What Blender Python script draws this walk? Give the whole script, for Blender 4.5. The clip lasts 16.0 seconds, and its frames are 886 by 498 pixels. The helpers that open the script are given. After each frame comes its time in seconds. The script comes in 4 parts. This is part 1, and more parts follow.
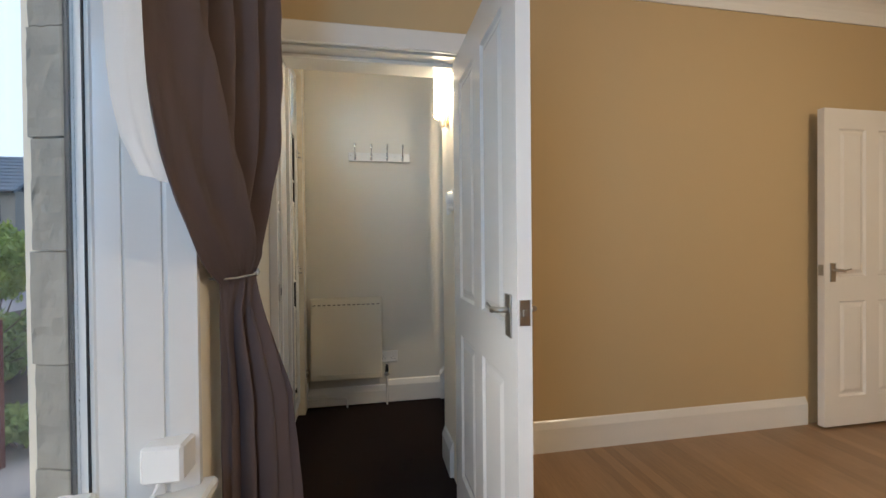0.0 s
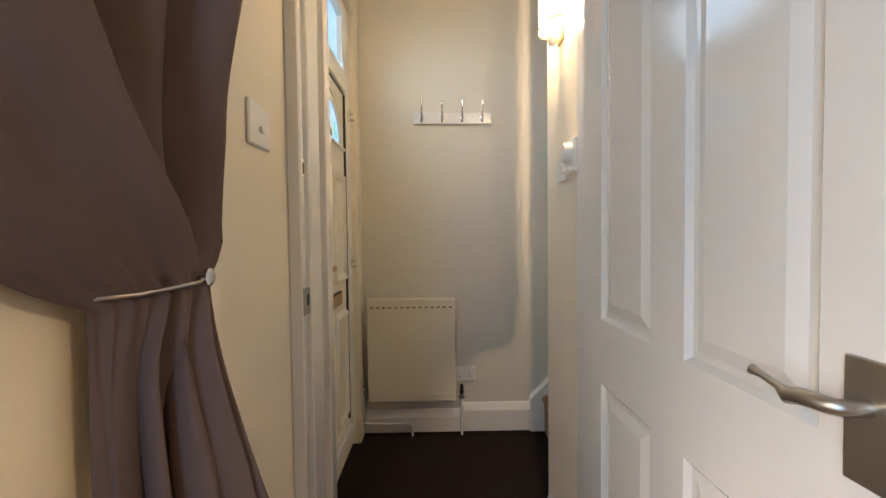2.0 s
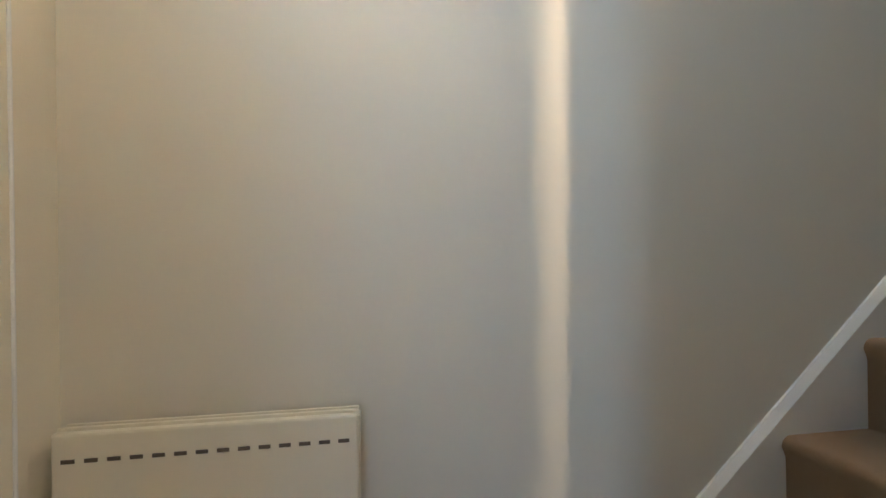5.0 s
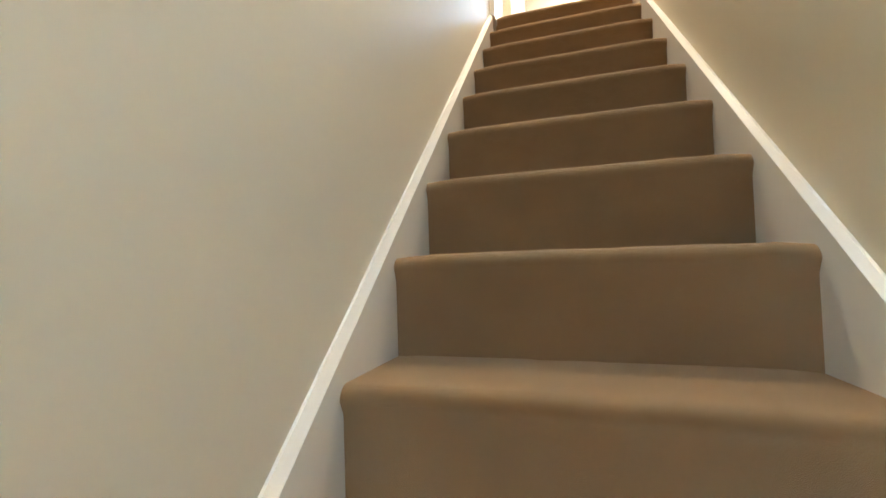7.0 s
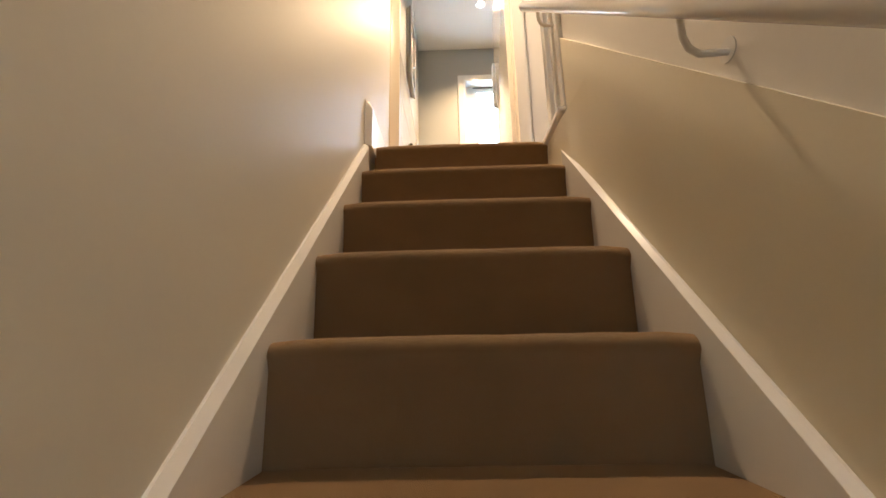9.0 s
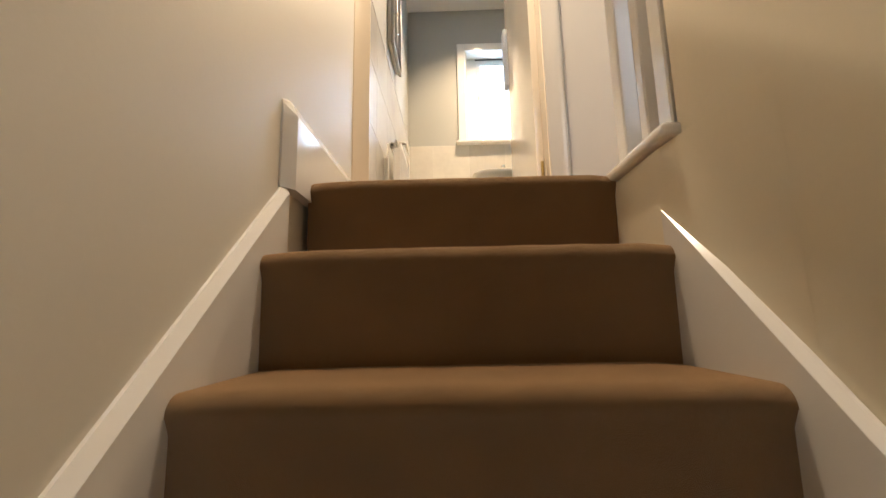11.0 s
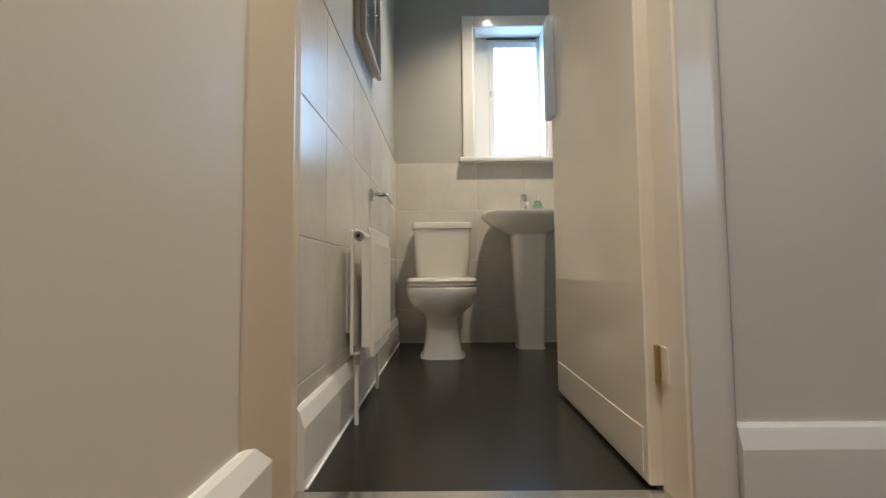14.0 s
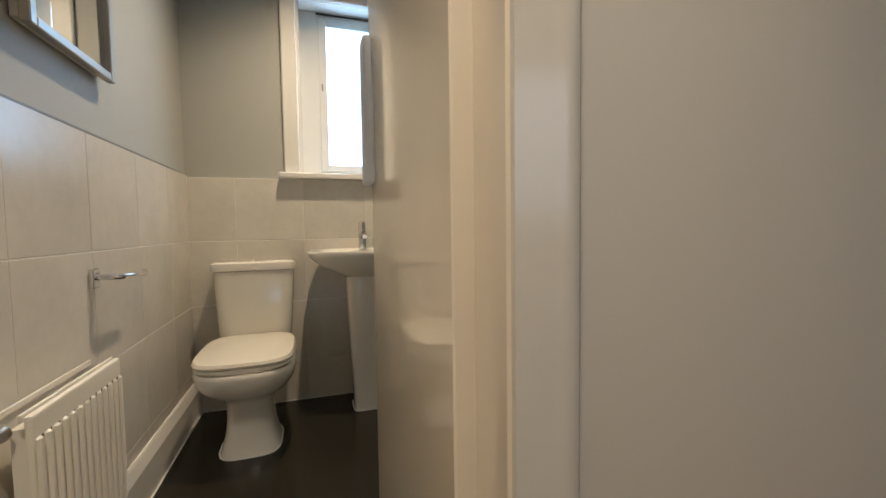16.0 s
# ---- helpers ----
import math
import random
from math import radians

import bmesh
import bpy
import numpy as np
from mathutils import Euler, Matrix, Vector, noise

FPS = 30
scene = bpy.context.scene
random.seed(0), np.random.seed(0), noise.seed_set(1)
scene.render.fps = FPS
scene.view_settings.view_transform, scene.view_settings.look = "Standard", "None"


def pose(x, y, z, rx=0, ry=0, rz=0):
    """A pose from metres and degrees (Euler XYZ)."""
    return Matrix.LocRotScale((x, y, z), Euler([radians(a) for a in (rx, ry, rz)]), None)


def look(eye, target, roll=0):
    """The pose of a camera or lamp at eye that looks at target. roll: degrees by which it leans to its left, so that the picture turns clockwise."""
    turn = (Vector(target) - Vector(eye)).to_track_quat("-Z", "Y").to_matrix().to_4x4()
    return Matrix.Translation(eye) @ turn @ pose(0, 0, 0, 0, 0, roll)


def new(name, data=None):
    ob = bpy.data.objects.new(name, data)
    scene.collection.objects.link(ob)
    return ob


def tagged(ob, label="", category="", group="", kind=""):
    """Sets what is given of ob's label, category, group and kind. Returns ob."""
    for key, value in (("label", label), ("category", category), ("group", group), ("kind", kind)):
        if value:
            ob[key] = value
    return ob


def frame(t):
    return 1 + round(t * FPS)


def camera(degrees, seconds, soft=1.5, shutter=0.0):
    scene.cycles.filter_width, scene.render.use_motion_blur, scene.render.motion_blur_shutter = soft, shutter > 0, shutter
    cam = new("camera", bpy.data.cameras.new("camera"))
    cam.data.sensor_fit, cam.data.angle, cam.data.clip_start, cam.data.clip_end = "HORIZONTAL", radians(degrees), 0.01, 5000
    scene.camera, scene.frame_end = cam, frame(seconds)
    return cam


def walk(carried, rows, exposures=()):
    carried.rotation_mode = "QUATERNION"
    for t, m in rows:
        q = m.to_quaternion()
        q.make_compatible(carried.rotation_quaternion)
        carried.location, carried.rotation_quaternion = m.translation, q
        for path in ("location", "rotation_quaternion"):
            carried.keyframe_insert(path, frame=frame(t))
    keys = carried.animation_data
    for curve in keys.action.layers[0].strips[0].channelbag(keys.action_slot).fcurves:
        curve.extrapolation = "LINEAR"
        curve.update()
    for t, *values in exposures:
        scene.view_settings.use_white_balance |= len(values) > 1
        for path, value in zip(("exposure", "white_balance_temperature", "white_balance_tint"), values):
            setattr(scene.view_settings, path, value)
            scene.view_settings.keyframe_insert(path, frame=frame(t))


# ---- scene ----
cam = camera(94.84, 16.0)
PATH = [
    (0.0, 0.511, -3.212, 1.228, -10.47, -0.57, 0.56),
    (0.5, 0.463, -3.108, 1.226, -5.29, -1.03, 0.82),
    (1.0, 0.453, -2.961, 1.219, -3.39, -1.60, 0.88),
    (1.5, 0.471, -2.735, 1.204, -2.27, -1.59, 0.40),
    (2.0, 0.501, -2.477, 1.206, -0.98, -1.82, 0.65),
    (2.5, 0.499, -2.187, 1.211, 0.60, -1.95, 0.63),
    (3.0, 0.540, -1.905, 1.214, 2.18, -2.29, 0.67),
    (3.2, 0.568, -1.801, 1.216, 2.95, -2.33, 0.64),
    (5.3, 0.686, -0.699, 1.155, -16.17, -0.32, 0.04),
    (5.5, 0.755, -0.585, 1.201, -24.14, -1.81, 0.31),
    (6.0, 0.957, -0.479, 1.253, -43.54, -2.18, 0.33),
    (6.5, 1.228, -0.438, 1.267, -60.55, 0.12, 1.22),
    (7.0, 1.474, -0.415, 1.349, -72.89, 2.90, 1.45),
    (7.5, 1.709, -0.386, 1.575, -80.74, 5.84, 1.59),
    (8.0, 1.931, -0.415, 1.728, -86.35, 9.59, 1.57),
    (8.5, 2.114, -0.415, 1.918, -87.71, 12.43, 1.55),
    (9.0, 2.293, -0.384, 2.059, -88.32, 13.37, 1.13),
    (9.2, 2.369, -0.394, 2.115, -88.05, 13.46, 1.43),
    (11.5, 3.196, -0.416, 2.785, -88.66, 8.20, 1.10),
    (12.0, 3.359, -0.435, 2.958, -88.59, 7.36, 1.23),
    (12.5, 3.494, -0.435, 3.151, -88.86, 6.65, 1.06),
    (13.0, 3.644, -0.399, 3.252, -89.22, 5.88, 0.87),
    (13.5, 3.770, -0.346, 3.409, -89.66, 5.00, 0.55),
    (14.0, 3.891, -0.361, 3.486, -89.75, 3.25, 0.49),
    (14.5, 4.000, -0.373, 3.603, -90.25, 1.45, 0.95),
    (15.0, 4.096, -0.379, 3.758, -92.80, -0.62, 0.95),
    (15.5, 4.214, -0.468, 3.827, -97.92, -2.27, 0.95),
    (16.0, 4.304, -0.630, 3.974, -107.89, -3.06, 0.81),
]
walk(cam, [(t, pose(x, y, z, 90 + pitch, roll, yaw)) for t, x, y, z, yaw, pitch, roll in PATH],
     exposures=[(0, 0.1, 5600, 8), (1.0, 0.08, 6000, 11), (2.0, 0.42, 6300, 13), (3.2, 0.5, 5700, 12), (5.3, 0.85, 5500, 9), (6.0, 1.3, 5600, 10), (6.5, 2.05, 5500, 7), (7.0, 2.2, 6200, 6), (7.5, 1.8, 6900, 12), (8.0, 1.5, 7200, 16), (9.2, 1.2, 7300, 18), (11.5, 0.9, 6200, 12), (12.5, 0.58, 5500, 9), (13.0, 0.35, 5400, 8), (14.5, 0.02, 5450, 8), (15.5, -0.15, 5650, 9), (16.0, -0.2, 6000, 10)])

# ---- world, sun and lamps ----
world = bpy.data.worlds.new("sky")
scene.world = world
world.use_nodes = True
wn = world.node_tree
sky = wn.nodes.new("ShaderNodeTexSky")
sky.sky_type = "NISHITA"
sky.sun_disc = False
sky.sun_elevation = radians(28)
sky.sun_rotation = radians(250)
sky.air_density = 1.0
sky.dust_density = 4.0
wn.links.new(sky.outputs[0], wn.nodes["Background"].inputs[0])
wn.nodes["Background"].inputs[1].default_value = 0.15


def lamp(name, kind, at, power, color, size=0.05, aim=None, cone=112):
    data = bpy.data.lights.new(name, kind)
    data.energy, data.color = power, color
    if kind == "AREA":
        data.shape = "RECTANGLE"
        data.size, data.size_y = size
    elif kind == "SPOT":
        data.spot_size, data.spot_blend, data.shadow_soft_size = radians(cone), 1.0, size
    elif kind == "SUN":
        data.angle = size
    else:
        data.shadow_soft_size = size
    ob = new(name, data)
    ob.matrix_world = look(at, aim) if aim else Matrix.Translation(at)
    return ob


WARM = (1.0, 0.70, 0.40)
lamp("sun", "SUN", (6, 3, 12), 0.6, (1, 0.97, 0.92), radians(20), (0, 0, 0))
lamp("hall_bulb", "POINT", (0.9185, -1.045, 2.05), 28, WARM, 0.004)
lamp("landing_bulb", "SPOT", (4.15, -0.47, 5.69), 150, (1.0, 0.82, 0.60), 0.05, cone=104)
lamp("bath_bulb", "SPOT", (6.05, -0.76, 5.69), 140, (1.0, 0.76, 0.48), 0.03, cone=122)
# added warm fill that brightens the living room walls; its source is unseen
lamp("living_fill", "POINT", (2.9, -3.3, 2.25), 56, (1.0, 0.76, 0.48), 0.06)
lamp("living_daylight", "AREA", (-0.02, -3.60, 1.5), 11.5, (0.45, 0.71, 1.0), (0.45, 1.5), (0.9, -2.2, 1.4))
lamp("fanlight_daylight", "AREA", (0.03, -0.545, 2.25), 2.0, (0.55, 0.78, 1.0), (0.60, 0.26), (2.2, -0.50, 1.5)).data.spread = radians(120)
lamp("landing_daylight", "AREA", (2.04, -1.8, 4.6), 1.5, (0.94, 0.96, 1.0), (1.0, 1.0), (4.5, -1.2, 3.6))

# ---- materials ----


def mat(name, color, rough=0.5, vary=0.06, scale=6.0, bump=0.0, bump_scale=60.0, metal=0.0, coat=0.0, island=0.0, spec=0.5, stretch=None):
    m = bpy.data.materials.new(name)
    m.use_nodes = True
    n, k = m.node_tree.nodes, m.node_tree.links
    b = n["Principled BSDF"]
    b.inputs["Roughness"].default_value = rough
    b.inputs["Metallic"].default_value = metal
    b.inputs["Coat Weight"].default_value = coat
    b.inputs["Coat Roughness"].default_value = 0.08
    b.inputs["Specular IOR Level"].default_value = spec
    tc = n.new("ShaderNodeTexCoord")
    src = tc.outputs["Object"]
    if stretch:
        mp = n.new("ShaderNodeMapping")
        mp.inputs["Scale"].default_value = stretch
        k.new(src, mp.inputs[0])
        src = mp.outputs[0]
    if island:
        own = n.new("ShaderNodeObjectInfo")
        far = n.new("ShaderNodeMath")
        far.operation = "MULTIPLY"
        far.inputs[1].default_value = 40.0
        k.new(own.outputs["Random"], far.inputs[0])
        shift = n.new("ShaderNodeVectorMath")
        k.new(src, shift.inputs[0]), k.new(far.outputs[0], shift.inputs[1])
        src = shift.outputs[0]
    big, fine = n.new("ShaderNodeTexNoise"), n.new("ShaderNodeTexNoise")
    big.inputs["Scale"].default_value, fine.inputs["Scale"].default_value = scale, bump_scale
    big.inputs["Detail"].default_value = 5
    k.new(src, big.inputs["Vector"]), k.new(src, fine.inputs["Vector"])
    mix = n.new("ShaderNodeMix")
    mix.data_type = "RGBA"
    mix.inputs["A"].default_value = (*[c * (1 - vary) for c in color], 1)
    mix.inputs["B"].default_value = (*[min(1, c * (1 + vary)) for c in color], 1)
    add = n.new("ShaderNodeMath")
    add.operation = "MULTIPLY_ADD"
    k.new(fine.outputs["Fac"], add.inputs[0])
    add.inputs[1].default_value = 0.35
    k.new(big.outputs["Fac"], add.inputs[2])
    add2 = n.new("ShaderNodeMath")
    add2.operation = "SUBTRACT"
    k.new(add.outputs[0], add2.inputs[0])
    add2.inputs[1].default_value = 0.17
    last = add2.outputs[0]
    if island:
        info = n.new("ShaderNodeObjectInfo")
        mul = n.new("ShaderNodeMath")
        mul.operation = "MULTIPLY_ADD"
        k.new(info.outputs["Random"], mul.inputs[0])
        mul.inputs[1].default_value = island
        k.new(last, mul.inputs[2])
        sub = n.new("ShaderNodeMath")
        sub.operation = "SUBTRACT"
        k.new(mul.outputs[0], sub.inputs[0])
        sub.inputs[1].default_value = island / 2
        last = sub.outputs[0]
    k.new(last, mix.inputs["Factor"])
    k.new(mix.outputs["Result"], b.inputs["Base Color"])
    rr = n.new("ShaderNodeMapRange")
    rr.inputs["To Min"].default_value, rr.inputs["To Max"].default_value = max(0.02, rough * 0.85), min(1, rough * 1.15)
    k.new(big.outputs["Fac"], rr.inputs["Value"])
    k.new(rr.outputs[0], b.inputs["Roughness"])
    if bump:
        bp = n.new("ShaderNodeBump")
        bp.inputs["Strength"].default_value = bump
        bp.inputs["Distance"].default_value = 0.004
        k.new(fine.outputs["Fac"], bp.inputs["Height"])
        k.new(bp.outputs[0], b.inputs["Normal"])
    return m


def glow(name, color, strength, base=(0.8, 0.8, 0.8)):
    m = mat(name, base, 0.36)
    b = m.node_tree.nodes["Principled BSDF"]
    b.inputs["Emission Color"].default_value = (*color, 1)
    b.inputs["Emission Strength"].default_value = strength
    return m


def glass(name, color=(1, 1, 1), rough=0.0):
    m = mat(name, color, rough, 0.0)
    b = m.node_tree.nodes["Principled BSDF"]
    b.inputs["Transmission Weight"].default_value = 1.0
    b.inputs["IOR"].default_value = 1.45
    return m


LIVING_PAINT = mat("ochre_cream_emulsion", (0.54, 0.41, 0.225), 0.75, 0.03, 1.5, 0.12, 220)
HALL_PAINT = mat("cream_emulsion", (0.80, 0.725, 0.58), 0.55, 0.03, 1.5, 0.10, 200)
STAIR_PAINT = mat("cream_stair_emulsion", (0.70, 0.66, 0.57), 0.46, 0.035, 1.2, 0.06, 90, spec=0.34)
STAIR_UPPER = mat("white_satin_stair_paint", (0.82, 0.78, 0.71), 0.33, 0.03, 1.2, 0.05, 90)
DADO_PAINT = mat("beige_stair_emulsion", (0.76, 0.69, 0.54), 0.48, 0.035, 1.2, 0.05, 90)
LANDING_PAINT = mat("off_white_emulsion", (0.70, 0.65, 0.57), 0.45, 0.03, 1.5, 0.06, 150)
BATH_PAINT = mat("pale_grey_emulsion", (0.42, 0.42, 0.39), 0.5, 0.03, 1.5, 0.1, 200)
CEILING_PAINT = mat("white_ceiling_paint", (0.82, 0.81, 0.78), 0.8, 0.02, 2, 0.08, 150)
GLOSS = mat("white_gloss_paint", (0.80, 0.78, 0.74), 0.14, 0.03, 4, 0.05, 40, coat=0.25)
CREAM_GLOSS = mat("cream_gloss_paint", (0.80, 0.72, 0.60), 0.08, 0.03, 4, 0.04, 25, coat=0.6)
CREAM_SATIN = mat("cream_satin_paint", (0.70, 0.60, 0.46), 0.30, 0.03, 4, 0.04, 25)
LANDING_GLOSS = mat("off_white_gloss_paint", (0.72, 0.68, 0.61), 0.14, 0.03, 4, 0.05, 40, coat=0.3)
# dark grey that paints the shade line above the tiles
TILE_TOP_SHADE = mat("tile_top_shade_grey", (0.20, 0.20, 0.19), 0.35, 0.05, 10)
SEALANT = mat("white_silicone_sealant", (0.80, 0.79, 0.76), 0.4, 0.04, 20)
UPVC = mat("white_upvc", (0.80, 0.79, 0.75), 0.35, 0.02, 5)
FRONT_DOOR_WHITE = mat("ivory_upvc", (0.80, 0.76, 0.67), 0.4, 0.02, 5)
CARPET = mat("brown_cut_pile_carpet", (0.215, 0.117, 0.048), 0.95, 0.24, 7, 0.9, 900, spec=0.1)
_b = CARPET.node_tree.nodes["Principled BSDF"]
_b.inputs["Sheen Weight"].default_value = 0.7
_b.inputs["Sheen Roughness"].default_value = 0.45
_b.inputs["Sheen Tint"].default_value = (1.0, 0.74, 0.48, 1)
DARK_CARPET = mat("dark_brown_mat_carpet", (0.018, 0.012, 0.010), 0.95, 0.3, 8, 0.9, 700, spec=0.1)
VINYL = mat("charcoal_vinyl", (0.020, 0.018, 0.014), 0.24, 0.40, 3, 0.04, 40, spec=0.32)
LAMINATE = mat("honey_oak_laminate", (0.30, 0.19, 0.105), 0.4, 0.34, 5, 0.08, 60, island=0.5, stretch=(30, 1.6, 30))
TILE = mat("warm_grey_ceramic_tile", (0.62, 0.59, 0.53), 0.25, 0.16, 5, 0.03, 30, island=0.3, spec=0.7)
GROUT = mat("white_grout", (0.72, 0.70, 0.66), 0.8)
CERAMIC = mat("white_vitreous_china", (0.82, 0.79, 0.72), 0.12, 0.01, 3, coat=0.4)
SEAT_WHITE = mat("ivory_toilet_seat", (0.80, 0.75, 0.64), 0.21, 0.01, 3)
RAD_CREAM = mat("cream_radiator_enamel", (0.78, 0.72, 0.58), 0.35, 0.02, 3)
RAD_WHITE = mat("white_radiator_enamel", (0.80, 0.76, 0.68), 0.35, 0.02, 3)
CHROME = mat("polished_chrome", (0.75, 0.75, 0.75), 0.12, 0.03, 10, metal=1)
NICKEL = mat("satin_nickel", (0.42, 0.40, 0.37), 0.35, 0.05, 20, metal=1)
BRASS = mat("aged_brass", (0.52, 0.38, 0.16), 0.35, 0.1, 20, metal=1)
BLACK = mat("black_rubber", (0.012, 0.012, 0.013), 0.5)
PLASTIC = mat("white_plastic", (0.80, 0.78, 0.74), 0.35, 0.01, 5)
CURTAIN = mat("mauve_brown_woven_curtain", (0.125, 0.090, 0.083), 0.75, 0.16, 7, 0.5, 1000, spec=0.25)
LINING = mat("white_curtain_lining", (0.80, 0.82, 0.84), 0.8, 0.03, 6)
t_ = LINING.node_tree
tr, mx = t_.nodes.new("ShaderNodeBsdfTranslucent"), t_.nodes.new("ShaderNodeMixShader")
tr.inputs[0].default_value = (0.85, 0.88, 0.92, 1)
mx.inputs[0].default_value = 0.6
t_.links.new(t_.nodes["Principled BSDF"].outputs[0], mx.inputs[1])
t_.links.new(tr.outputs[0], mx.inputs[2])
t_.links.new(mx.outputs[0], t_.nodes["Material Output"].inputs["Surface"])
STONE = mat("grey_buff_sandstone", (0.27, 0.25, 0.205), 0.9, 0.28, 14, 0.9, 45, island=0.25)
MORTAR = mat("grey_mortar", (0.28, 0.26, 0.22), 0.95, 0.2, 20, 0.5, 60)
PAVING = mat("grey_concrete_paving", (0.34, 0.33, 0.33), 0.9, 0.15, 3, 0.4, 50)
SOIL = mat("dark_garden_soil", (0.06, 0.045, 0.035), 0.95, 0.4, 8, 0.9, 30)
GRASS_FAR = mat("far_ground", (0.10, 0.12, 0.06), 0.95, 0.3, 0.2)
LEAF = mat("mid_green_leaf", (0.22, 0.32, 0.08), 0.6, 0.35, 3, island=0.5)
LEAF_LIME = mat("lime_conifer_leaf", (0.42, 0.54, 0.07), 0.7, 0.35, 3)
TWIG = mat("grey_brown_twig", (0.13, 0.10, 0.075), 0.9, 0.3, 12)
RED_WOOD = mat("red_brown_stained_post", (0.16, 0.045, 0.035), 0.7, 0.25, 6, 0.4, 60)
RENDER = mat("grey_pebbledash_render", (0.42, 0.40, 0.36), 0.9, 0.1, 1)
SLATE = mat("blue_grey_roof_tile", (0.22, 0.28, 0.36), 0.7, 0.15, 2)
HOUSE_GLASS = mat("dark_house_window_glass", (0.03, 0.04, 0.05), 0.12, 0.1)
MIRROR = mat("mirror_silver", (0.85, 0.86, 0.86), 0.02, 0.0, metal=1)
PANE = glass("clear_window_glass")
DIFFUSER = mat("opal_lamp_glass", (0.95, 0.88, 0.75), 0.4, 0.0)
DIFFUSER.node_tree.nodes["Principled BSDF"].inputs["Emission Color"].default_value = (1.0, 0.78, 0.48, 1)
DIFFUSER.node_tree.nodes["Principled BSDF"].inputs["Emission Strength"].default_value = 17.0
BULB = glow("lit_bulb_glass", (1.0, 0.8, 0.5), 8.0)
STAIN_BLUE = glow("backlit_pale_blue_glass", (0.30, 0.64, 1.0), 0.55, (0.5, 0.7, 0.8))
STAIN_GREEN = glow("backlit_green_glass", (0.05, 0.45, 0.32), 0.6, (0.1, 0.4, 0.3))
STAIN_PINK = glow("backlit_mauve_glass", (0.40, 0.28, 0.55), 0.7, (0.4, 0.3, 0.5))
FROSTED = glow("frosted_glass_against_white_sky", (0.38, 0.68, 1.0), 7.5, (0.8, 0.8, 0.8))
WHITE_SKY = glow("overcast_sky_backdrop", (0.86, 0.94, 1.0), 1.1, (0.0, 0.0, 0.0))
LANDING_SKY = glow("landing_window_glass_against_sky", (0.80, 0.90, 1.0), 1.6, (0.8, 0.8, 0.8))
TEAL_SOAP = glass("pale_teal_bottle", (0.45, 0.75, 0.72), 0.05)

# ---- mesh helpers ----


def box(bm, x0, x1, y0, y1, z0, z1, bevel=0.0, seg=1):
    vs = [bm.verts.new((x, y, z)) for x in (x0, x1) for y in (y0, y1) for z in (z0, z1)]
    fs = [bm.faces.new([vs[i] for i in q]) for q in ((0, 1, 3, 2), (4, 6, 7, 5), (0, 4, 5, 1), (2, 3, 7, 6), (0, 2, 6, 4), (1, 5, 7, 3))]
    if bevel:
        es = list({e for f in fs for e in f.edges})
        bmesh.ops.bevel(bm, geom=es, offset=bevel, segments=seg, profile=0.6, affect="EDGES")
    return vs


def prism(bm, outline, axis, a, b, bevel=0.0):
    """An outline of (u, v) pairs pushed along an axis; u, v are the other two axes in order."""
    def at(u, v, w):
        return {"x": (w, u, v), "y": (u, w, v), "z": (u, v, w)}[axis]
    lo = [bm.verts.new(at(u, v, a)) for u, v in outline]
    hi = [bm.verts.new(at(u, v, b)) for u, v in outline]
    fs = [bm.faces.new(lo), bm.faces.new(hi[::-1])]
    for i in range(len(lo)):
        j = (i + 1) % len(lo)
        fs.append(bm.faces.new((lo[i], hi[i], hi[j], lo[j])))
    bmesh.ops.recalc_face_normals(bm, faces=fs)
    if bevel:
        es = list({e for f in fs for e in f.edges})
        bmesh.ops.bevel(bm, geom=es, offset=bevel, segments=2, profile=0.6, affect="EDGES")


def tube(bm, pts, r, n=10, cap=True):
    pts = [Vector(p) for p in pts]
    rings = []
    for i, p in enumerate(pts):
        d = (pts[min(i + 1, len(pts) - 1)] - pts[max(i - 1, 0)]).normalized()
        a = d.orthogonal().normalized() if abs(d.z) > 0.9 else d.cross(Vector((0, 0, 1))).normalized()
        b = d.cross(a)
        rad = r[i] if isinstance(r, (list, tuple)) else r
        rings.append([bm.verts.new(p + (a * math.cos(t) + b * math.sin(t)) * rad) for t in (2 * math.pi * q / n for q in range(n))])
    fs = []
    for u, v in zip(rings, rings[1:]):
        for q in range(n):
            fs.append(bm.faces.new((u[q], u[(q + 1) % n], v[(q + 1) % n], v[q])))
    if cap:
        fs += [bm.faces.new(rings[0][::-1]), bm.faces.new(rings[-1])]
    bmesh.ops.recalc_face_normals(bm, faces=fs)


def loft(bm, rings, cap=True):
    vr = [[bm.verts.new(p) for p in ring] for ring in rings]
    n, fs = len(vr[0]), []
    for u, v in zip(vr, vr[1:]):
        for q in range(n):
            fs.append(bm.faces.new((u[q], u[(q + 1) % n], v[(q + 1) % n], v[q])))
    if cap:
        fs += [bm.faces.new(vr[0][::-1]), bm.faces.new(vr[-1])]
    bmesh.ops.recalc_face_normals(bm, faces=fs)


def link(name, bm, material, smooth=0.0):
    me = bpy.data.meshes.new(name)
    bmesh.ops.recalc_face_normals(bm, faces=bm.faces[:])
    bm.to_mesh(me)
    bm.free()
    me.materials.append(material)
    if smooth:
        for f in me.polygons:
            f.use_smooth = True
        me.set_sharp_from_angle(angle=radians(smooth))
    return new(name, me)


def part(name, bm, material, parent, label="", smooth=0.0):
    ob = link(name, bm, material, smooth)
    ob.parent = parent
    ob.matrix_parent_inverse = parent.matrix_world.inverted() if parent.type != "EMPTY" else Matrix.Translation(-parent.location)
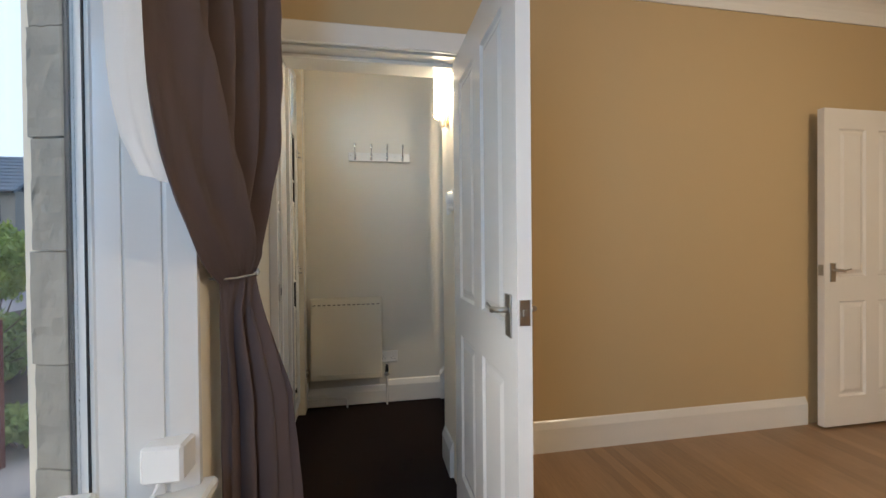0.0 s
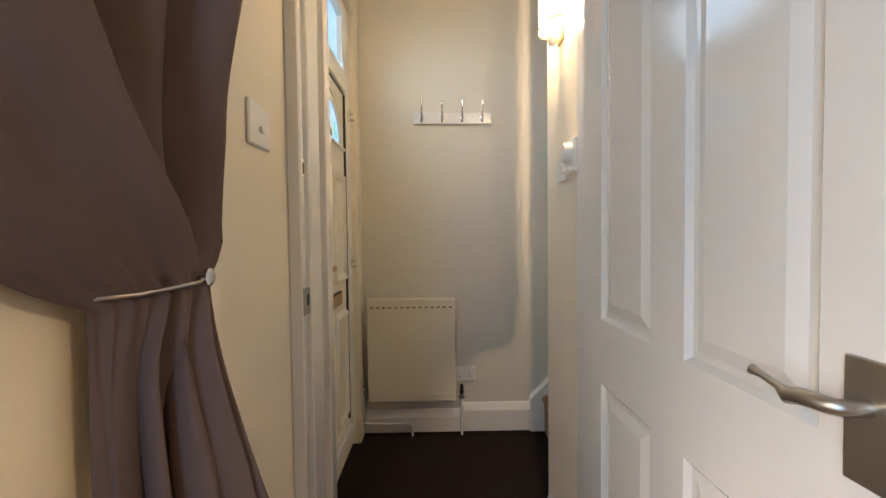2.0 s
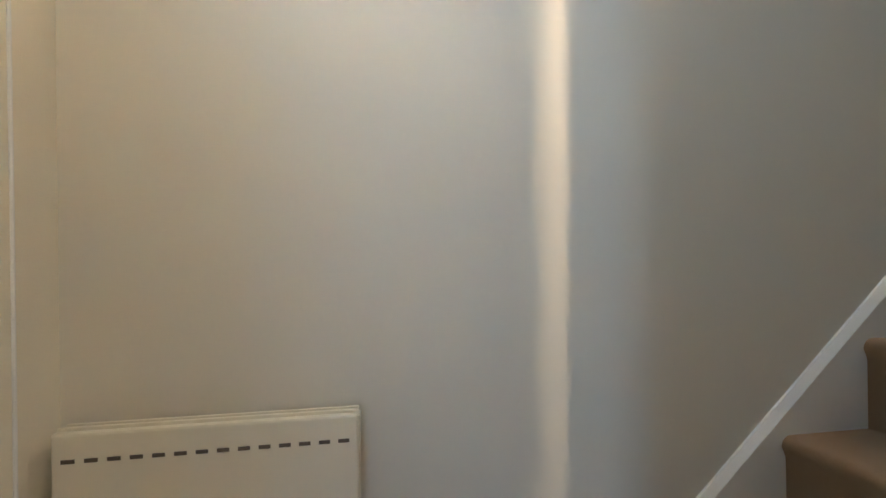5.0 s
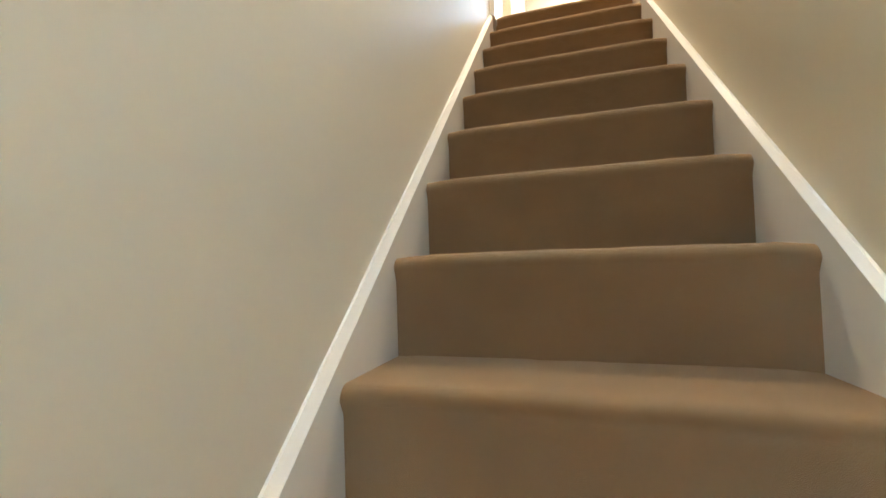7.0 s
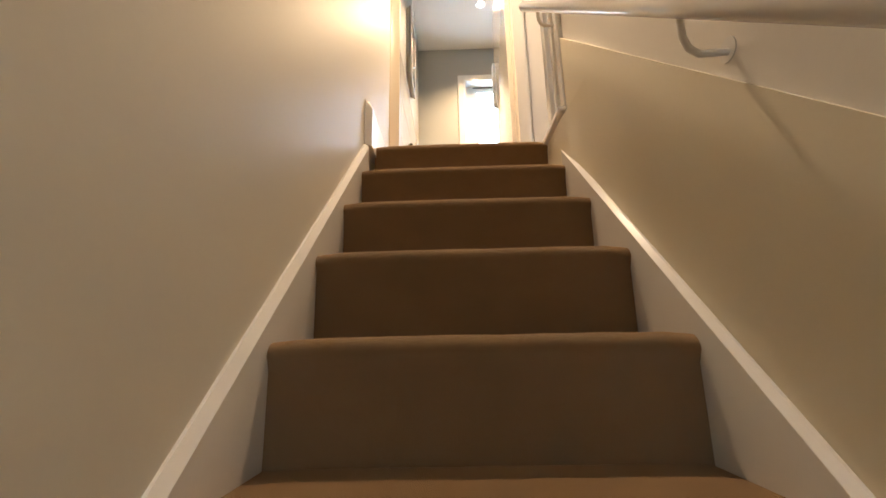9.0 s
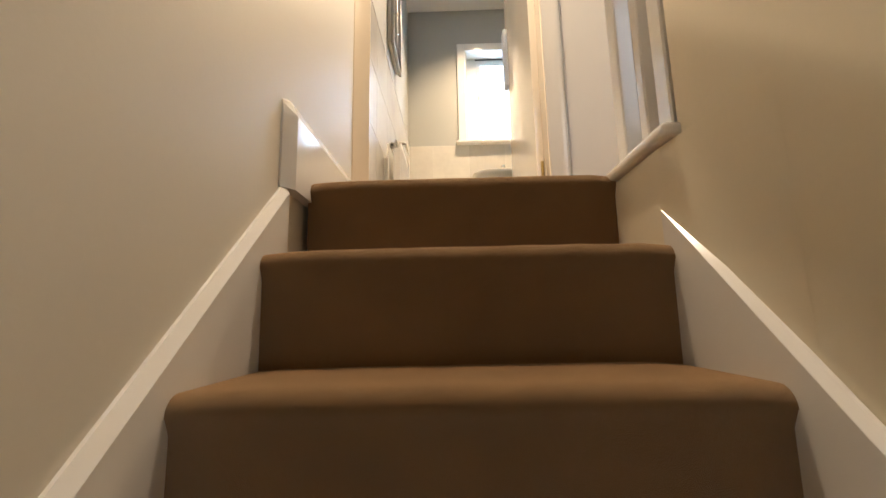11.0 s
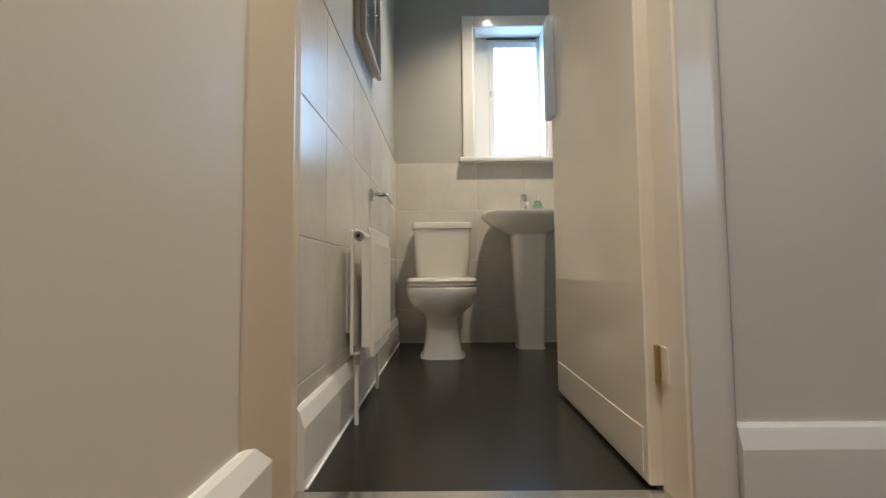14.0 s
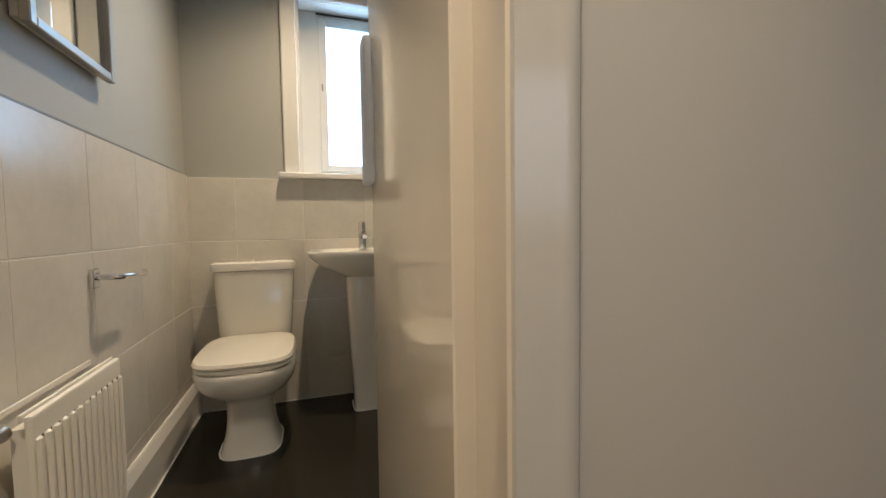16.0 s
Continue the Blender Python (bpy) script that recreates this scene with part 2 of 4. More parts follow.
    return tagged(ob, label) if label else ob


def thing(name, at, label, category, group=""):
    ob = new(name)
    ob.location = at
    return tagged(ob, label, category, group)


def setting(name, bm, material, label="", smooth=0.0):
    return tagged(link(name, bm, material, smooth), label, kind="structure")


def boxes(*rows):
    bm = bmesh.new()
    for r in rows:
        box(bm, *r)
    return bm


# ---- plan numbers ----
ZL = 3.002                      # landing floor
N, RISE, GOING, XTOP = 13, 3.002 / 13, 0.244, 4.062
YL, YR, WR = -0.021, -0.845, -0.866   # inner faces of the strings, stair wall
LW, HR = 0.088, 0.945           # living room front wall, hall wall
VX, VB = 4.72, 4.82             # bathroom partition, landing and bathroom faces
BX = 6.75                       # bathroom window wall

# ---- ground floor shell ----
setting("floor_hall", boxes((-0.02, 1.16, -1.36, 0.0, -0.12, 0.0)), DARK_CARPET, "dark brown carpet matting on the hall floor")
floor = setting("floor_living", boxes((LW, 5.2, -5.2, -1.362, -0.12, -0.012), (1.05, 5.2, -1.362, -0.96, -0.12, -0.012)), LAMINATE, "honey oak laminate floor of thin strips")
setting("wall_radiator", boxes((-0.30, 7.2, 0.0, 0.12, -0.12, 5.9)), STAIR_PAINT, "smooth cream painted wall of hall and stairs")
setting("wall_front", boxes(
    (-0.26, LW, -2.125, -1.332, -0.12, 2.72), (-0.26, LW, -2.125, -1.36, 2.72, 2.85), (-0.26, 0.085, -1.332, -0.955, -0.12, 2.72), (-0.26, 0.05, -0.125, 0.0, -0.12, 2.72),
    (-0.26, 0.05, -0.955, -0.125, 2.46, 2.72), (-0.26, 0.0, -0.955, -0.125, -0.12, 0.10),
    (-0.26, LW, -4.3, -2.125, -0.12, 0.62), (-0.26, LW, -4.3, -2.125, 2.40, 2.85), (-0.26, LW, -5.3, -4.3, -0.12, 2.85)),
    HALL_PAINT, "pale cream painted front wall with window and door openings")
setting("wall_hall", boxes((HR, 1.05, -1.206, -0.866, 0, 2.72), (HR + 0.004, 1.05, -1.36, -1.206, 0, 2.72)), HALL_PAINT, "off-white painted return wall beside the stairs")
setting("wall_door_head", boxes((0.0, HR, -1.36, -1.13, 2.20, 2.72)), HALL_PAINT, "wall above the hall doorway")
setting("wall_living", boxes((1.05, 5.2, -0.96, -0.872, -0.12, 2.85)), LIVING_PAINT, "ochre cream painted living room wall")
setting("wall_living_front", boxes((0.0, 1.05, -1.372, -1.3605, 2.20, 2.85), (HR + 0.045, 1.0515, -1.372, -1.3605, 0, 2.2)), LIVING_PAINT, "ochre cream wall over the hall door")
setting("wall_living_far", boxes((5.2, 5.3, -5.3, -0.87, -0.12, 2.85)), LIVING_PAINT, "ochre cream end wall")
setting("wall_living_back", boxes((-0.26, 5.3, -5.4, -5.3, -0.12, 2.85)), LIVING_PAINT, "ochre cream back wall")
setting("ceiling_living", boxes((-0.26, 5.3, -5.4, -1.374, 2.852, 2.94), (1.06, 5.3, -1.374, -0.962, 2.852, 2.94)), CEILING_PAINT, "white living room ceiling")
setting("ceiling_hall", boxes((-0.26, 1.55, -1.36, 0.0, 2.725, 2.80)), CEILING_PAINT, "white hall ceiling")
bm = bmesh.new()
for i in range(6):
    a = i / 6 * math.pi / 2
    b = (i + 1) / 6 * math.pi / 2
    r = 0.11
    f = [(-0.962 - r + r * math.cos(t), 2.74 + r * math.sin(t)) for t in (a, b)]
    q = [bm.verts.new((x, y, z)) for x, (y, z) in ((1.06, f[0]), (5.2, f[0]), (5.2, f[1]), (1.06, f[1]))]
    bm.faces.new(q)
box(bm, 1.06, 5.2, -0.972, -0.962, 2.715, 2.742)
setting("coving", bm, CEILING_PAINT, "white plaster coving", 60)


def skirting(name, x0, x1, y0, y1, z0, h, out, material=GLOSS, label="white painted skirting board", t=0.022):
    """A board with a chamfered top; out is the way it faces: +x, -x or -y, +y."""
    bm = bmesh.new()
    c = 0.045
    prof = [(0, 0), (t, 0), (t, h - c), (t * 0.45, h - 0.008), (t * 0.2, h), (0, h)]
    if out in ("-y", "+y"):
        s = -1 if out == "-y" else 1
        prism(bm, [(y0 + s * u, z0 + v) for u, v in prof], "x", x0, x1)
    else:
        s = -1 if out == "-x" else 1
        prism(bm, [(x0 + s * u, z0 + v) for u, v in prof], "y", y0, y1)
    return setting(name, bm, material, label)


skirting("skirting_living", 1.06, 3.40, -0.9605, 0, 0, 0.182, "-y")
skirting("skirting_hall_side", HR, 0, -1.12, -0.90, 0, 0.182, "-x")
skirting("skirting_hall_left", 0.03, 0.64, -0.0005, 0, 0.01, 0.135, "-y", GLOSS, "low white skirting behind the radiator")
skirting("skirting_hall_right", 0.655, 1.066, -0.0005, 0, 0.01, 0.172, "-y", GLOSS, "white skirting stepping up to the stair string")

# ---- hall doorway: lining, stop and architrave ----
door_frame = thing("door_frame", (0.5, -1.25, 0), "white painted door lining with stops and keep plates", "door frame")
part("jamb", boxes((0.086, 0.112, -1.331, -1.120, 0, 2.10)), GLOSS, door_frame)
part("casing", boxes((0.0885, 0.125, -1.333, -1.300, 0, 2.10, 0.003)), GLOSS, door_frame)
part("stop", boxes((0.112, 0.132, -1.272, -1.160, 0, 2.10, 0.004)), GLOSS, door_frame)
part("casing", boxes((0.0855, 0.142, -1.119, -1.060, 0, 2.10, 0.004)), GLOSS, door_frame)
part("jamb", boxes((HR - 0.002, HR + 0.004, -1.352, -1.207, 0, 2.10)), GLOSS, door_frame)
part("stop", boxes((HR - 0.012, HR - 0.002, -1.318, -1.300, 0, 2.10, 0.003)), GLOSS, door_frame)
part("head", boxes((0.086, HR + 0.004, -1.352, -1.125, 2.10, 2.15, 0.003)), GLOSS, door_frame)
part("head_stop", boxes((0.138, HR - 0.012, -1.284, -1.15, 2.08, 2.10, 0.004)), GLOSS, door_frame)
part("architrave", boxes((0.089, 1.02, -1.392, -1.373, 2.10, 2.195, 0.006)), GLOSS, door_frame)
part("architrave", boxes((0.966, 1.02, -1.392, -1.373, 0, 2.098, 0.006)), GLOSS, door_frame)
part("keep_plate", boxes((0.125, 0.129, -1.330, -1.280, 0.985, 1.062, 0.001)), NICKEL, door_frame, "worn steel strike plate")
part("keep_slot", boxes((0.1285, 0.1302, -1.306, -1.291, 1.010, 1.042)), BLACK, door_frame)
part("catch_plate", boxes((0.125, 0.1275, -1.330, -1.303, 1.378, 1.428, 0.001)), PLASTIC, door_frame, "small painted catch plate")
part("catch_slot", boxes((0.127, 0.1288, -1.318, -1.308, 1.386, 1.418)), BLACK, door_frame)


def panel_door(name, width, height, label, handle_z=1.015):
    """A moulded four-panel door standing in the x-z plane from x = 0 (hinge) to width, 40 mm thick, its face at y = 0."""
    d = thing(name, (0, 0, 0), label, "door")
    th = 0.042
    cols = [(0.115, width / 2 - 0.05), (width / 2 + 0.05, width - 0.115)]
    rows = [(0.20, 0.825), (0.985, height - 0.13)]
    bm = bmesh.new()
    xs = [0, cols[0][0], cols[0][1], cols[1][0], cols[1][1], width]
    zs = [0.008, rows[0][0], rows[0][1], rows[1][0], rows[1][1], height]
    for i in range(5):
        for j in range(5):
            if i in (1, 3) and j in (1, 3):
                continue
            box(bm, xs[i], xs[i + 1], 0, th, zs[j], zs[j + 1])
    part("leaf", bm, GLOSS, d)
    for x0, x1 in cols:
        for z0, z1 in rows:
            bm = bmesh.new()
            for face, s in ((0.0, 1), (th, -1)):
                rings = []
                for k, (ins, dep) in enumerate(((0, 0), (0.010, 0.009), (0.022, 0.009), (0.045, 0.002), (0.05, 0.002))):
                    rings.append([bm.verts.new((x, face + s * dep, z)) for x, z in ((x0 + ins, z0 + ins), (x1 - ins, z0 + ins), (x1 - ins, z1 - ins), (x0 + ins, z1 - ins))])
                for u, v in zip(rings, rings[1:]):
                    for q in range(4):
                        bm.faces.new((u[q], u[(q + 1) % 4], v[(q + 1) % 4], v[q]))
                bm.faces.new(rings[-1])
            part("panel", bm, GLOSS, d)
    hx = width - 0.062
    for s, y in ((-1, 0.0), (1, th)):
        plate = part("handle_plate", boxes((hx - 0.022, hx + 0.022, min(y, y + s * 0.006), max(y, y + s * 0.006), handle_z - 0.062, handle_z + 0.060, 0.0015)), NICKEL, d, "satin nickel handle plate")
        bm = bmesh.new()
        yy = y + s * 0.006
        tube(bm, [(hx, yy, handle_z + 0.015), (hx, yy + s * 0.022, handle_z + 0.015), (hx - 0.006, yy + s * 0.029, handle_z + 0.015), (hx - 0.034, yy + s * 0.031, handle_z + 0.013),
                  (hx - 0.048, yy + s * 0.031, handle_z + 0.008), (hx - 0.060, yy + s * 0.032, handle_z + 0.014), (hx - 0.084, yy + s * 0.032, handle_z + 0.019), (hx - 0.096, yy + s * 0.032, handle_z + 0.020)], [0.009, 0.008, 0.0085, 0.009, 0.009, 0.0042, 0.0038, 0.0062], 12)
        part("lever", bm, NICKEL, plate, smooth=50)
    latch = part("latch_plate", boxes((width, width + 0.002, 0.006, 0.036, handle_z - 0.02, handle_z + 0.05)), NICKEL, d, "steel latch plate on the door edge")
    part("latch_bolt", boxes((width + 0.002, width + 0.008, 0.014, 0.028, handle_z + 0.005, handle_z + 0.025, 0.002)), NICKEL, latch)
    return d


living_door = panel_door("living_room_door", 0.80, 2.05, "white gloss moulded four-panel door standing open with satin lever handles")
living_door.matrix_world = Matrix.Translation((0.905, -1.372, 0.012)) @ Matrix.Rotation(radians(-90), 4, "Z")
# face at local y = 0 looks to the hall side after the turn
far_door = panel_door("interior_door", 0.775, 2.08, "white four-panel door folded back against the ochre wall")
far_door.matrix_world = Matrix.Translation((4.19, -1.03, 0.01)) @ Matrix.Rotation(radians(180), 4, "Z")

# ---- front door ----
door_1 = thing("front_door", (0.0, -0.54, 0.1), "ivory moulded front door with arched stained glass light and brass letter box", "front door")
bm = bmesh.new()
D0, D1, DZ0, DZ1 = -0.868, -0.222, 0.165, 1.985
box(bm, -0.045, 0.0, D0, D1, DZ0, DZ1, 0.003)
leaf = part("leaf", bm, FRONT_DOOR_WHITE, door_1)
part("outer_frame", boxes((-0.06, 0.018, -0.952, -0.874, 0.10, 2.458, 0.004), (-0.06, 0.018, -0.216, -0.127, 0.10, 2.458, 0.004),
     (-0.06, 0.018, -0.874, -0.216, 1.992, 2.085, 0.004), (-0.06, 0.018, -0.874, -0.216, 2.40, 2.458, 0.004), (-0.06, 0.022, -0.874, -0.216, 0.10, 0.160, 0.004)), UPVC, door_1, "white plastic door frame with transom")
part("seal", boxes((-0.004, 0.011, -0.2195, -0.2165, 0.165, 1.984), (-0.004, 0.003, -0.874, -0.2165, 1.984, 1.992)), BLACK, door_1, "thin black rubber seal")
part("fanlight", boxes((-0.03, -0.022, -0.874, -0.216, 2.085, 2.40)), STAIN_BLUE, door_1, "pale blue daylight pane above the door")
part("fanlight_bead", boxes((-0.022, 0.010, -0.872, -0.850, 2.087, 2.398, 0.003), (-0.022, 0.010, -0.240, -0.218, 2.087, 2.398, 0.003), (-0.022, 0.010, -0.850, -0.240, 2.087, 2.108, 0.003)), UPVC, door_1)


def raised(bm, y0, y1, z0, z1, x=0.0, h=0.007, w=0.024):
    rings = []
    for ins, dep in ((0, 0), (0.006, h), (w * 0.6, h), (w, 0.0008), (w + 0.02, 0.0008)):
        rings.append([bm.verts.new((x + dep, y, z)) for y, z in ((y0 + ins, z0 + ins), (y1 - ins, z0 + ins), (y1 - ins, z1 - ins), (y0 + ins, z1 - ins))])
    for u, v in zip(rings, rings[1:]):
        for q in range(4):
            bm.faces.new((u[q], u[(q + 1) % 4], v[(q + 1) % 4], v[q]))
    bm.faces.new(rings[-1])


for y0, y1 in ((-0.805, -0.575), (-0.482, -0.243)):
    for z0, z1 in ((0.24, 0.812), (0.975, 1.535)):
        bm = bmesh.new()
        raised(bm, y0, y1, z0, z1, 0.0008, 0.014, 0.034)
        part("moulded_panel", bm, FRONT_DOOR_WHITE, leaf)
    bm = bmesh.new()
    box(bm, 0.0, 0.016, y0, y1, 1.668, 1.684, 0.004)
    part("sill_mould", bm, FRONT_DOOR_WHITE, leaf)
for y0, y1 in ((-0.790, -0.590), (-0.468, -0.258)):
    for z in (0.985, 0.790):
        bm = bmesh.new()
        prism(bm, [(0.0, z), (0.020, z), (0.020, z + 0.005), (0.002, z + 0.032), (0.0, z + 0.032)], "y", y0, y1)
        part("ledge_mould", bm, FRONT_DOOR_WHITE, leaf)
    bm = boxes((0.0, 0.018, y0, y1, 1.520, 1.532, 0.003), (0.0, 0.012, y0, y1, 1.502, 1.513, 0.003), (0.0, 0.007, y0, y1, 1.488, 1.496, 0.002))
    part("cornice_mould", bm, FRONT_DOOR_WHITE, leaf)
FC, FZ = -0.555, 1.695


def fan(r0y, r0z, r1y, r1z, x0, x1, n=24):
    bm = bmesh.new()
    rings = []
    for i in range(n + 1):
        a = math.pi * i / n
        c, s = math.cos(a), math.sin(a)
        rings.append([bm.verts.new(p) for p in ((x0, FC + r0y * c, FZ + r0z * s), (x1, FC + r0y * c, FZ + r0z * s), (x1, FC + r1y * c, FZ + r1z * s), (x0, FC + r1y * c, FZ + r1z * s))])
    for u, v in zip(rings, rings[1:]):
        for q in range(4):
            bm.faces.new((u[q], u[(q + 1) % 4], v[(q + 1) % 4], v[q]))
    return bm


part("arch_light", fan(0.055, 0.05, 0.205, 0.168, 0.0008, 0.003), STAIN_BLUE, leaf, "backlit pale blue arched glass", 40)
part("arch_moulding", fan(0.205, 0.168, 0.228, 0.192, 0.0, 0.012), FRONT_DOOR_WHITE, leaf, smooth=40)
part("arch_moulding", fan(0.252, 0.218, 0.268, 0.235, 0.0, 0.008), FRONT_DOOR_WHITE, leaf, smooth=40)
part("arch_moulding", fan(0.035, 0.032, 0.056, 0.052, 0.0, 0.012), FRONT_DOOR_WHITE, leaf, smooth=40)


def blob(y, z, ry, rz, material, name):
    bm = bmesh.new()
    bmesh.ops.create_circle(bm, cap_ends=True, segments=14, radius=1, matrix=Matrix.Translation((0.0042, y, z)) @ Matrix.Rotation(radians(90), 4, "Y") @ Matrix.Diagonal((rz, ry, 1, 1)))
    part(name, bm, material, leaf)


for y, z, ry, rz in ((-0.70, 1.745, 0.022, 0.03), (-0.715, 1.715, 0.018, 0.014), (-0.43, 1.755, 0.014, 0.03), (-0.405, 1.72, 0.018, 0.02), (-0.68, 1.785, 0.016, 0.02)):
    blob(y, z, ry, rz, STAIN_GREEN, "stained_leaf")
blob(-0.565, 1.79, 0.026, 0.034, STAIN_PINK, "stained_flower")
blob(-0.565, 1.79, 0.011, 0.015, STAIN_BLUE, "stained_flower_eye")
box_ = part("letter_box", boxes((0.0, 0.012, -0.678, -0.372, 0.862, 0.932, 0.004)), BLACK, leaf, "brass letter flap in a dark surround")
part("letter_flap", boxes((0.012, 0.016, -0.655, -0.380, 0.870, 0.924, 0.002)), BRASS, box_)
bm = bmesh.new()
tube(bm, [(0.0, -0.815, 1.066), (0.035, -0.815, 1.066), (0.045, -0.80, 1.066), (0.047, -0.66, 1.066)], [0.011, 0.011, 0.013, 0.012], 12)
part("door_handle", bm, BRASS, leaf, "brushed brass lever handle", 50)
part("weather_bar", boxes((0.0, 0.022, D0 + 0.02, D1 - 0.04, 0.185, 0.215, 0.006)), FRONT_DOOR_WHITE, leaf)

# chain keeps and bell wire beside the front door
for z in (1.885, 1.06):
    k = thing("door_bracket", (0.02, -0.16, z), "small white metal keep with dark pin beside front door", "bracket", "front door keeps")
    part("plate", boxes((0.018, 0.026, -0.178, -0.140, z - 0.028, z + 0.032, 0.002)), PLASTIC, k)
    part("pin", boxes((0.026, 0.046, -0.166, -0.150, z - 0.026, z - 0.018)), NICKEL, k)
    part("pin", boxes((0.026, 0.040, -0.166, -0.156, z + 0.006, z + 0.012)), NICKEL, k)
    part("screw", boxes((0.026, 0.0275, -0.163, -0.157, z + 0.02, z + 0.026)), BLACK, k)
bm = bmesh.new()
tube(bm, [(0.0515, -0.10, 2.5), (0.0515, -0.098, 1.95), (0.0515, -0.104, 1.90), (0.0515, -0.10, 1.2), (0.0515, -0.10, 0.2)], 0.0035, 6)
tagged(link("bell_wire", bm, PLASTIC), "thin white cable clipped down the wall", "cable")

# ---- radiator in the hall ----


def panel_radiator(name, length, height, label, depth=0.055, material=RAD_CREAM, flutes=0, gaps=14, covers=True):
    """A steel panel radiator in the x-z plane, front towards -y, from the origin at its lower left front."""
    r = thing(name, (0, 0, 0), label, "radiator")
    bm = bmesh.new()
    box(bm, 0, length, 0, 0.014, 0, height, 0.005, 2)
    front = part("front_panel", bm, material, r)
    for i in range(flutes):
        x = length * (i + 0.5) / flutes
        part("flute", boxes((x - length / flutes * 0.30, x + length / flutes * 0.30, -0.006, 0.004, 0.045, height - 0.045, 0.004)), material, front)
    part("back_panel", boxes((0.006, length - 0.006, depth - 0.012, depth, 0.004, height - 0.006, 0.003)), material, r)
    part("convector", boxes((0.02, length - 0.02, 0.016, depth - 0.016 if covers else depth * 0.55, 0.03, height - 0.03)), material, r)
    for x in (0, length) if covers else ():
        part("side_cover", boxes((x - 0.003, x + 0.003, 0.016, depth - 0.014, 0.05, height - 0.008)), material, r)
    part("top_rail", boxes((0, length, 0.016, 0.022, height - 0.012, height + 0.004, 0.001), (0, length, depth - 0.018, depth - 0.013, height - 0.012, height + 0.002, 0.001)), material, r)
    for j in range(gaps):
        x = length * (j + 0.75) / (gaps + 0.5)
        part("vent_slot", boxes((x - length / gaps * 0.28, x + length / gaps * 0.28, -0.0012, 0.001, height - 0.052, height - 0.045)), TWIG, r)
        part("lower_boss", boxes((x - length / gaps * 0.27, x + length / gaps * 0.27, -0.003, 0.001, 0.035, 0.044, 0.001)), SEAT_WHITE, r)
    return r


def radiator_valve(parent, x, y, z, down, head):
    bm = bmesh.new()
    tube(bm, [(x, y, z - 0.012), (x, y, z + 0.045)], [0.011, 0.011], 10)
    tube(bm, [(x - 0.02, y, z), (x + 0.02, y, z)], 0.008, 8)
    v = part("valve", bm, NICKEL, parent, "metal radiator valve", 50)
    bm = bmesh.new()
    tube(bm, [(x, y, z + 0.02), (x, y, z + head)], [0.013, 0.009], 10)
    part("valve_cap", bm, SEAT_WHITE if head < 0.05 else BLACK, v)
    bm = bmesh.new()
    tube(bm, [(x, y, z - 0.01), (x, y, down)], 0.0075, 8)
    part("pipe", bm, GLOSS, parent, smooth=60)


rad = panel_radiator("hall_radiator", 0.521, 0.612, "cream steel panel radiator on the wall under coat hooks")
rad.location = (0.087, -0.078, 0.222)
bm = bmesh.new()
tube(bm, [(0.048, -0.045, 0.262), (0.048, -0.045, 0.10), (0.055, -0.045, 0.082), (0.08, -0.045, 0.078), (0.33, -0.045, 0.072), (0.345, -0.045, 0.06), (0.345, -0.045, 0.0)], 0.0075, 8)
pipe = tagged(link("radiator_pipe", bm, GLOSS, 60), "white painted copper pipe running under the radiator", "pipe")
valve = thing("radiator_valve", (0.05, -0.045, 0.26), "dark radiator valve with cream cap", "valve", "radiator valves")
radiator_valve(valve, 0.052, -0.045, 0.262, 0.25, 0.045)
valve = thing("radiator_valve", (0.645, -0.045, 0.24), "dark lockshield valve beside the radiator", "valve", "radiator valves")
radiator_valve(valve, 0.645, -0.045, 0.235, 0.0, 0.075)
bm = boxes((0.018, 0.062, -0.052, -0.002, 0.13, 0.205, 0.006))
tagged(link("junction_box", bm, PLASTIC), "small white plastic box low in the hall corner", "junction box")


def switch_plate(name, label, w, h, category):
    """A square plate in the x-z plane that looks to -y."""
    s = thing(name, (0, 0, 0), label, category)
    part("plate", boxes((-w / 2, w / 2, -0.010, 0, -h / 2, h / 2, 0.003)), PLASTIC, s)
    return s


sock = switch_plate("socket", "white double wall socket beside the radiator", 0.146, 0.088, "socket")
for x in (-0.036, 0.036):
    part("rocker", boxes((x - 0.006, x + 0.006, -0.013, -0.010, 0.012, 0.030, 0.001)), PLASTIC, sock)
    for dx, z in ((0, 0.0), (-0.011, -0.018), (0.011, -0.018)):
        part("pin_hole", boxes((x + dx - 0.002, x + dx + 0.002, -0.0108, -0.0099, z - 0.004, z + 0.004)), BLACK, sock)
sock.location = (0.660, -0.0005, 0.362)

hooks = thing("coat_rack", (0.61, -0.01, 1.91), "white coat rail with four chrome double hooks", "coat rack")
part("rail", boxes((0.373, 0.845, -0.020, 0.0, 1.876, 1.944, 0.004)), GLOSS, hooks)
for x in (0.423, 0.545, 0.665, 0.785):
    bm = bmesh.new()
    box(bm, x - 0.008, x + 0.008, -0.024, -0.019, 1.888, 1.930, 0.003)
    tube(bm, [(x, -0.022, 1.915), (x, -0.045, 1.935), (x, -0.058, 1.97), (x, -0.060, 2.003)], [0.007, 0.006, 0.0055, 0.0075], 8)
    tube(bm, [(x, -0.022, 1.900), (x, -0.042, 1.885), (x, -0.052, 1.895), (x, -0.053, 1.910)], [0.006, 0.0055, 0.0055, 0.007], 8)
    part("hook", bm, CHROME, hooks, "chrome coat hook", 60)
for x in (0.390, 0.728):
    part("screw", boxes((x - 0.003, x + 0.003, -0.0215, -0.0195, 1.915, 1.921)), NICKEL, hooks)

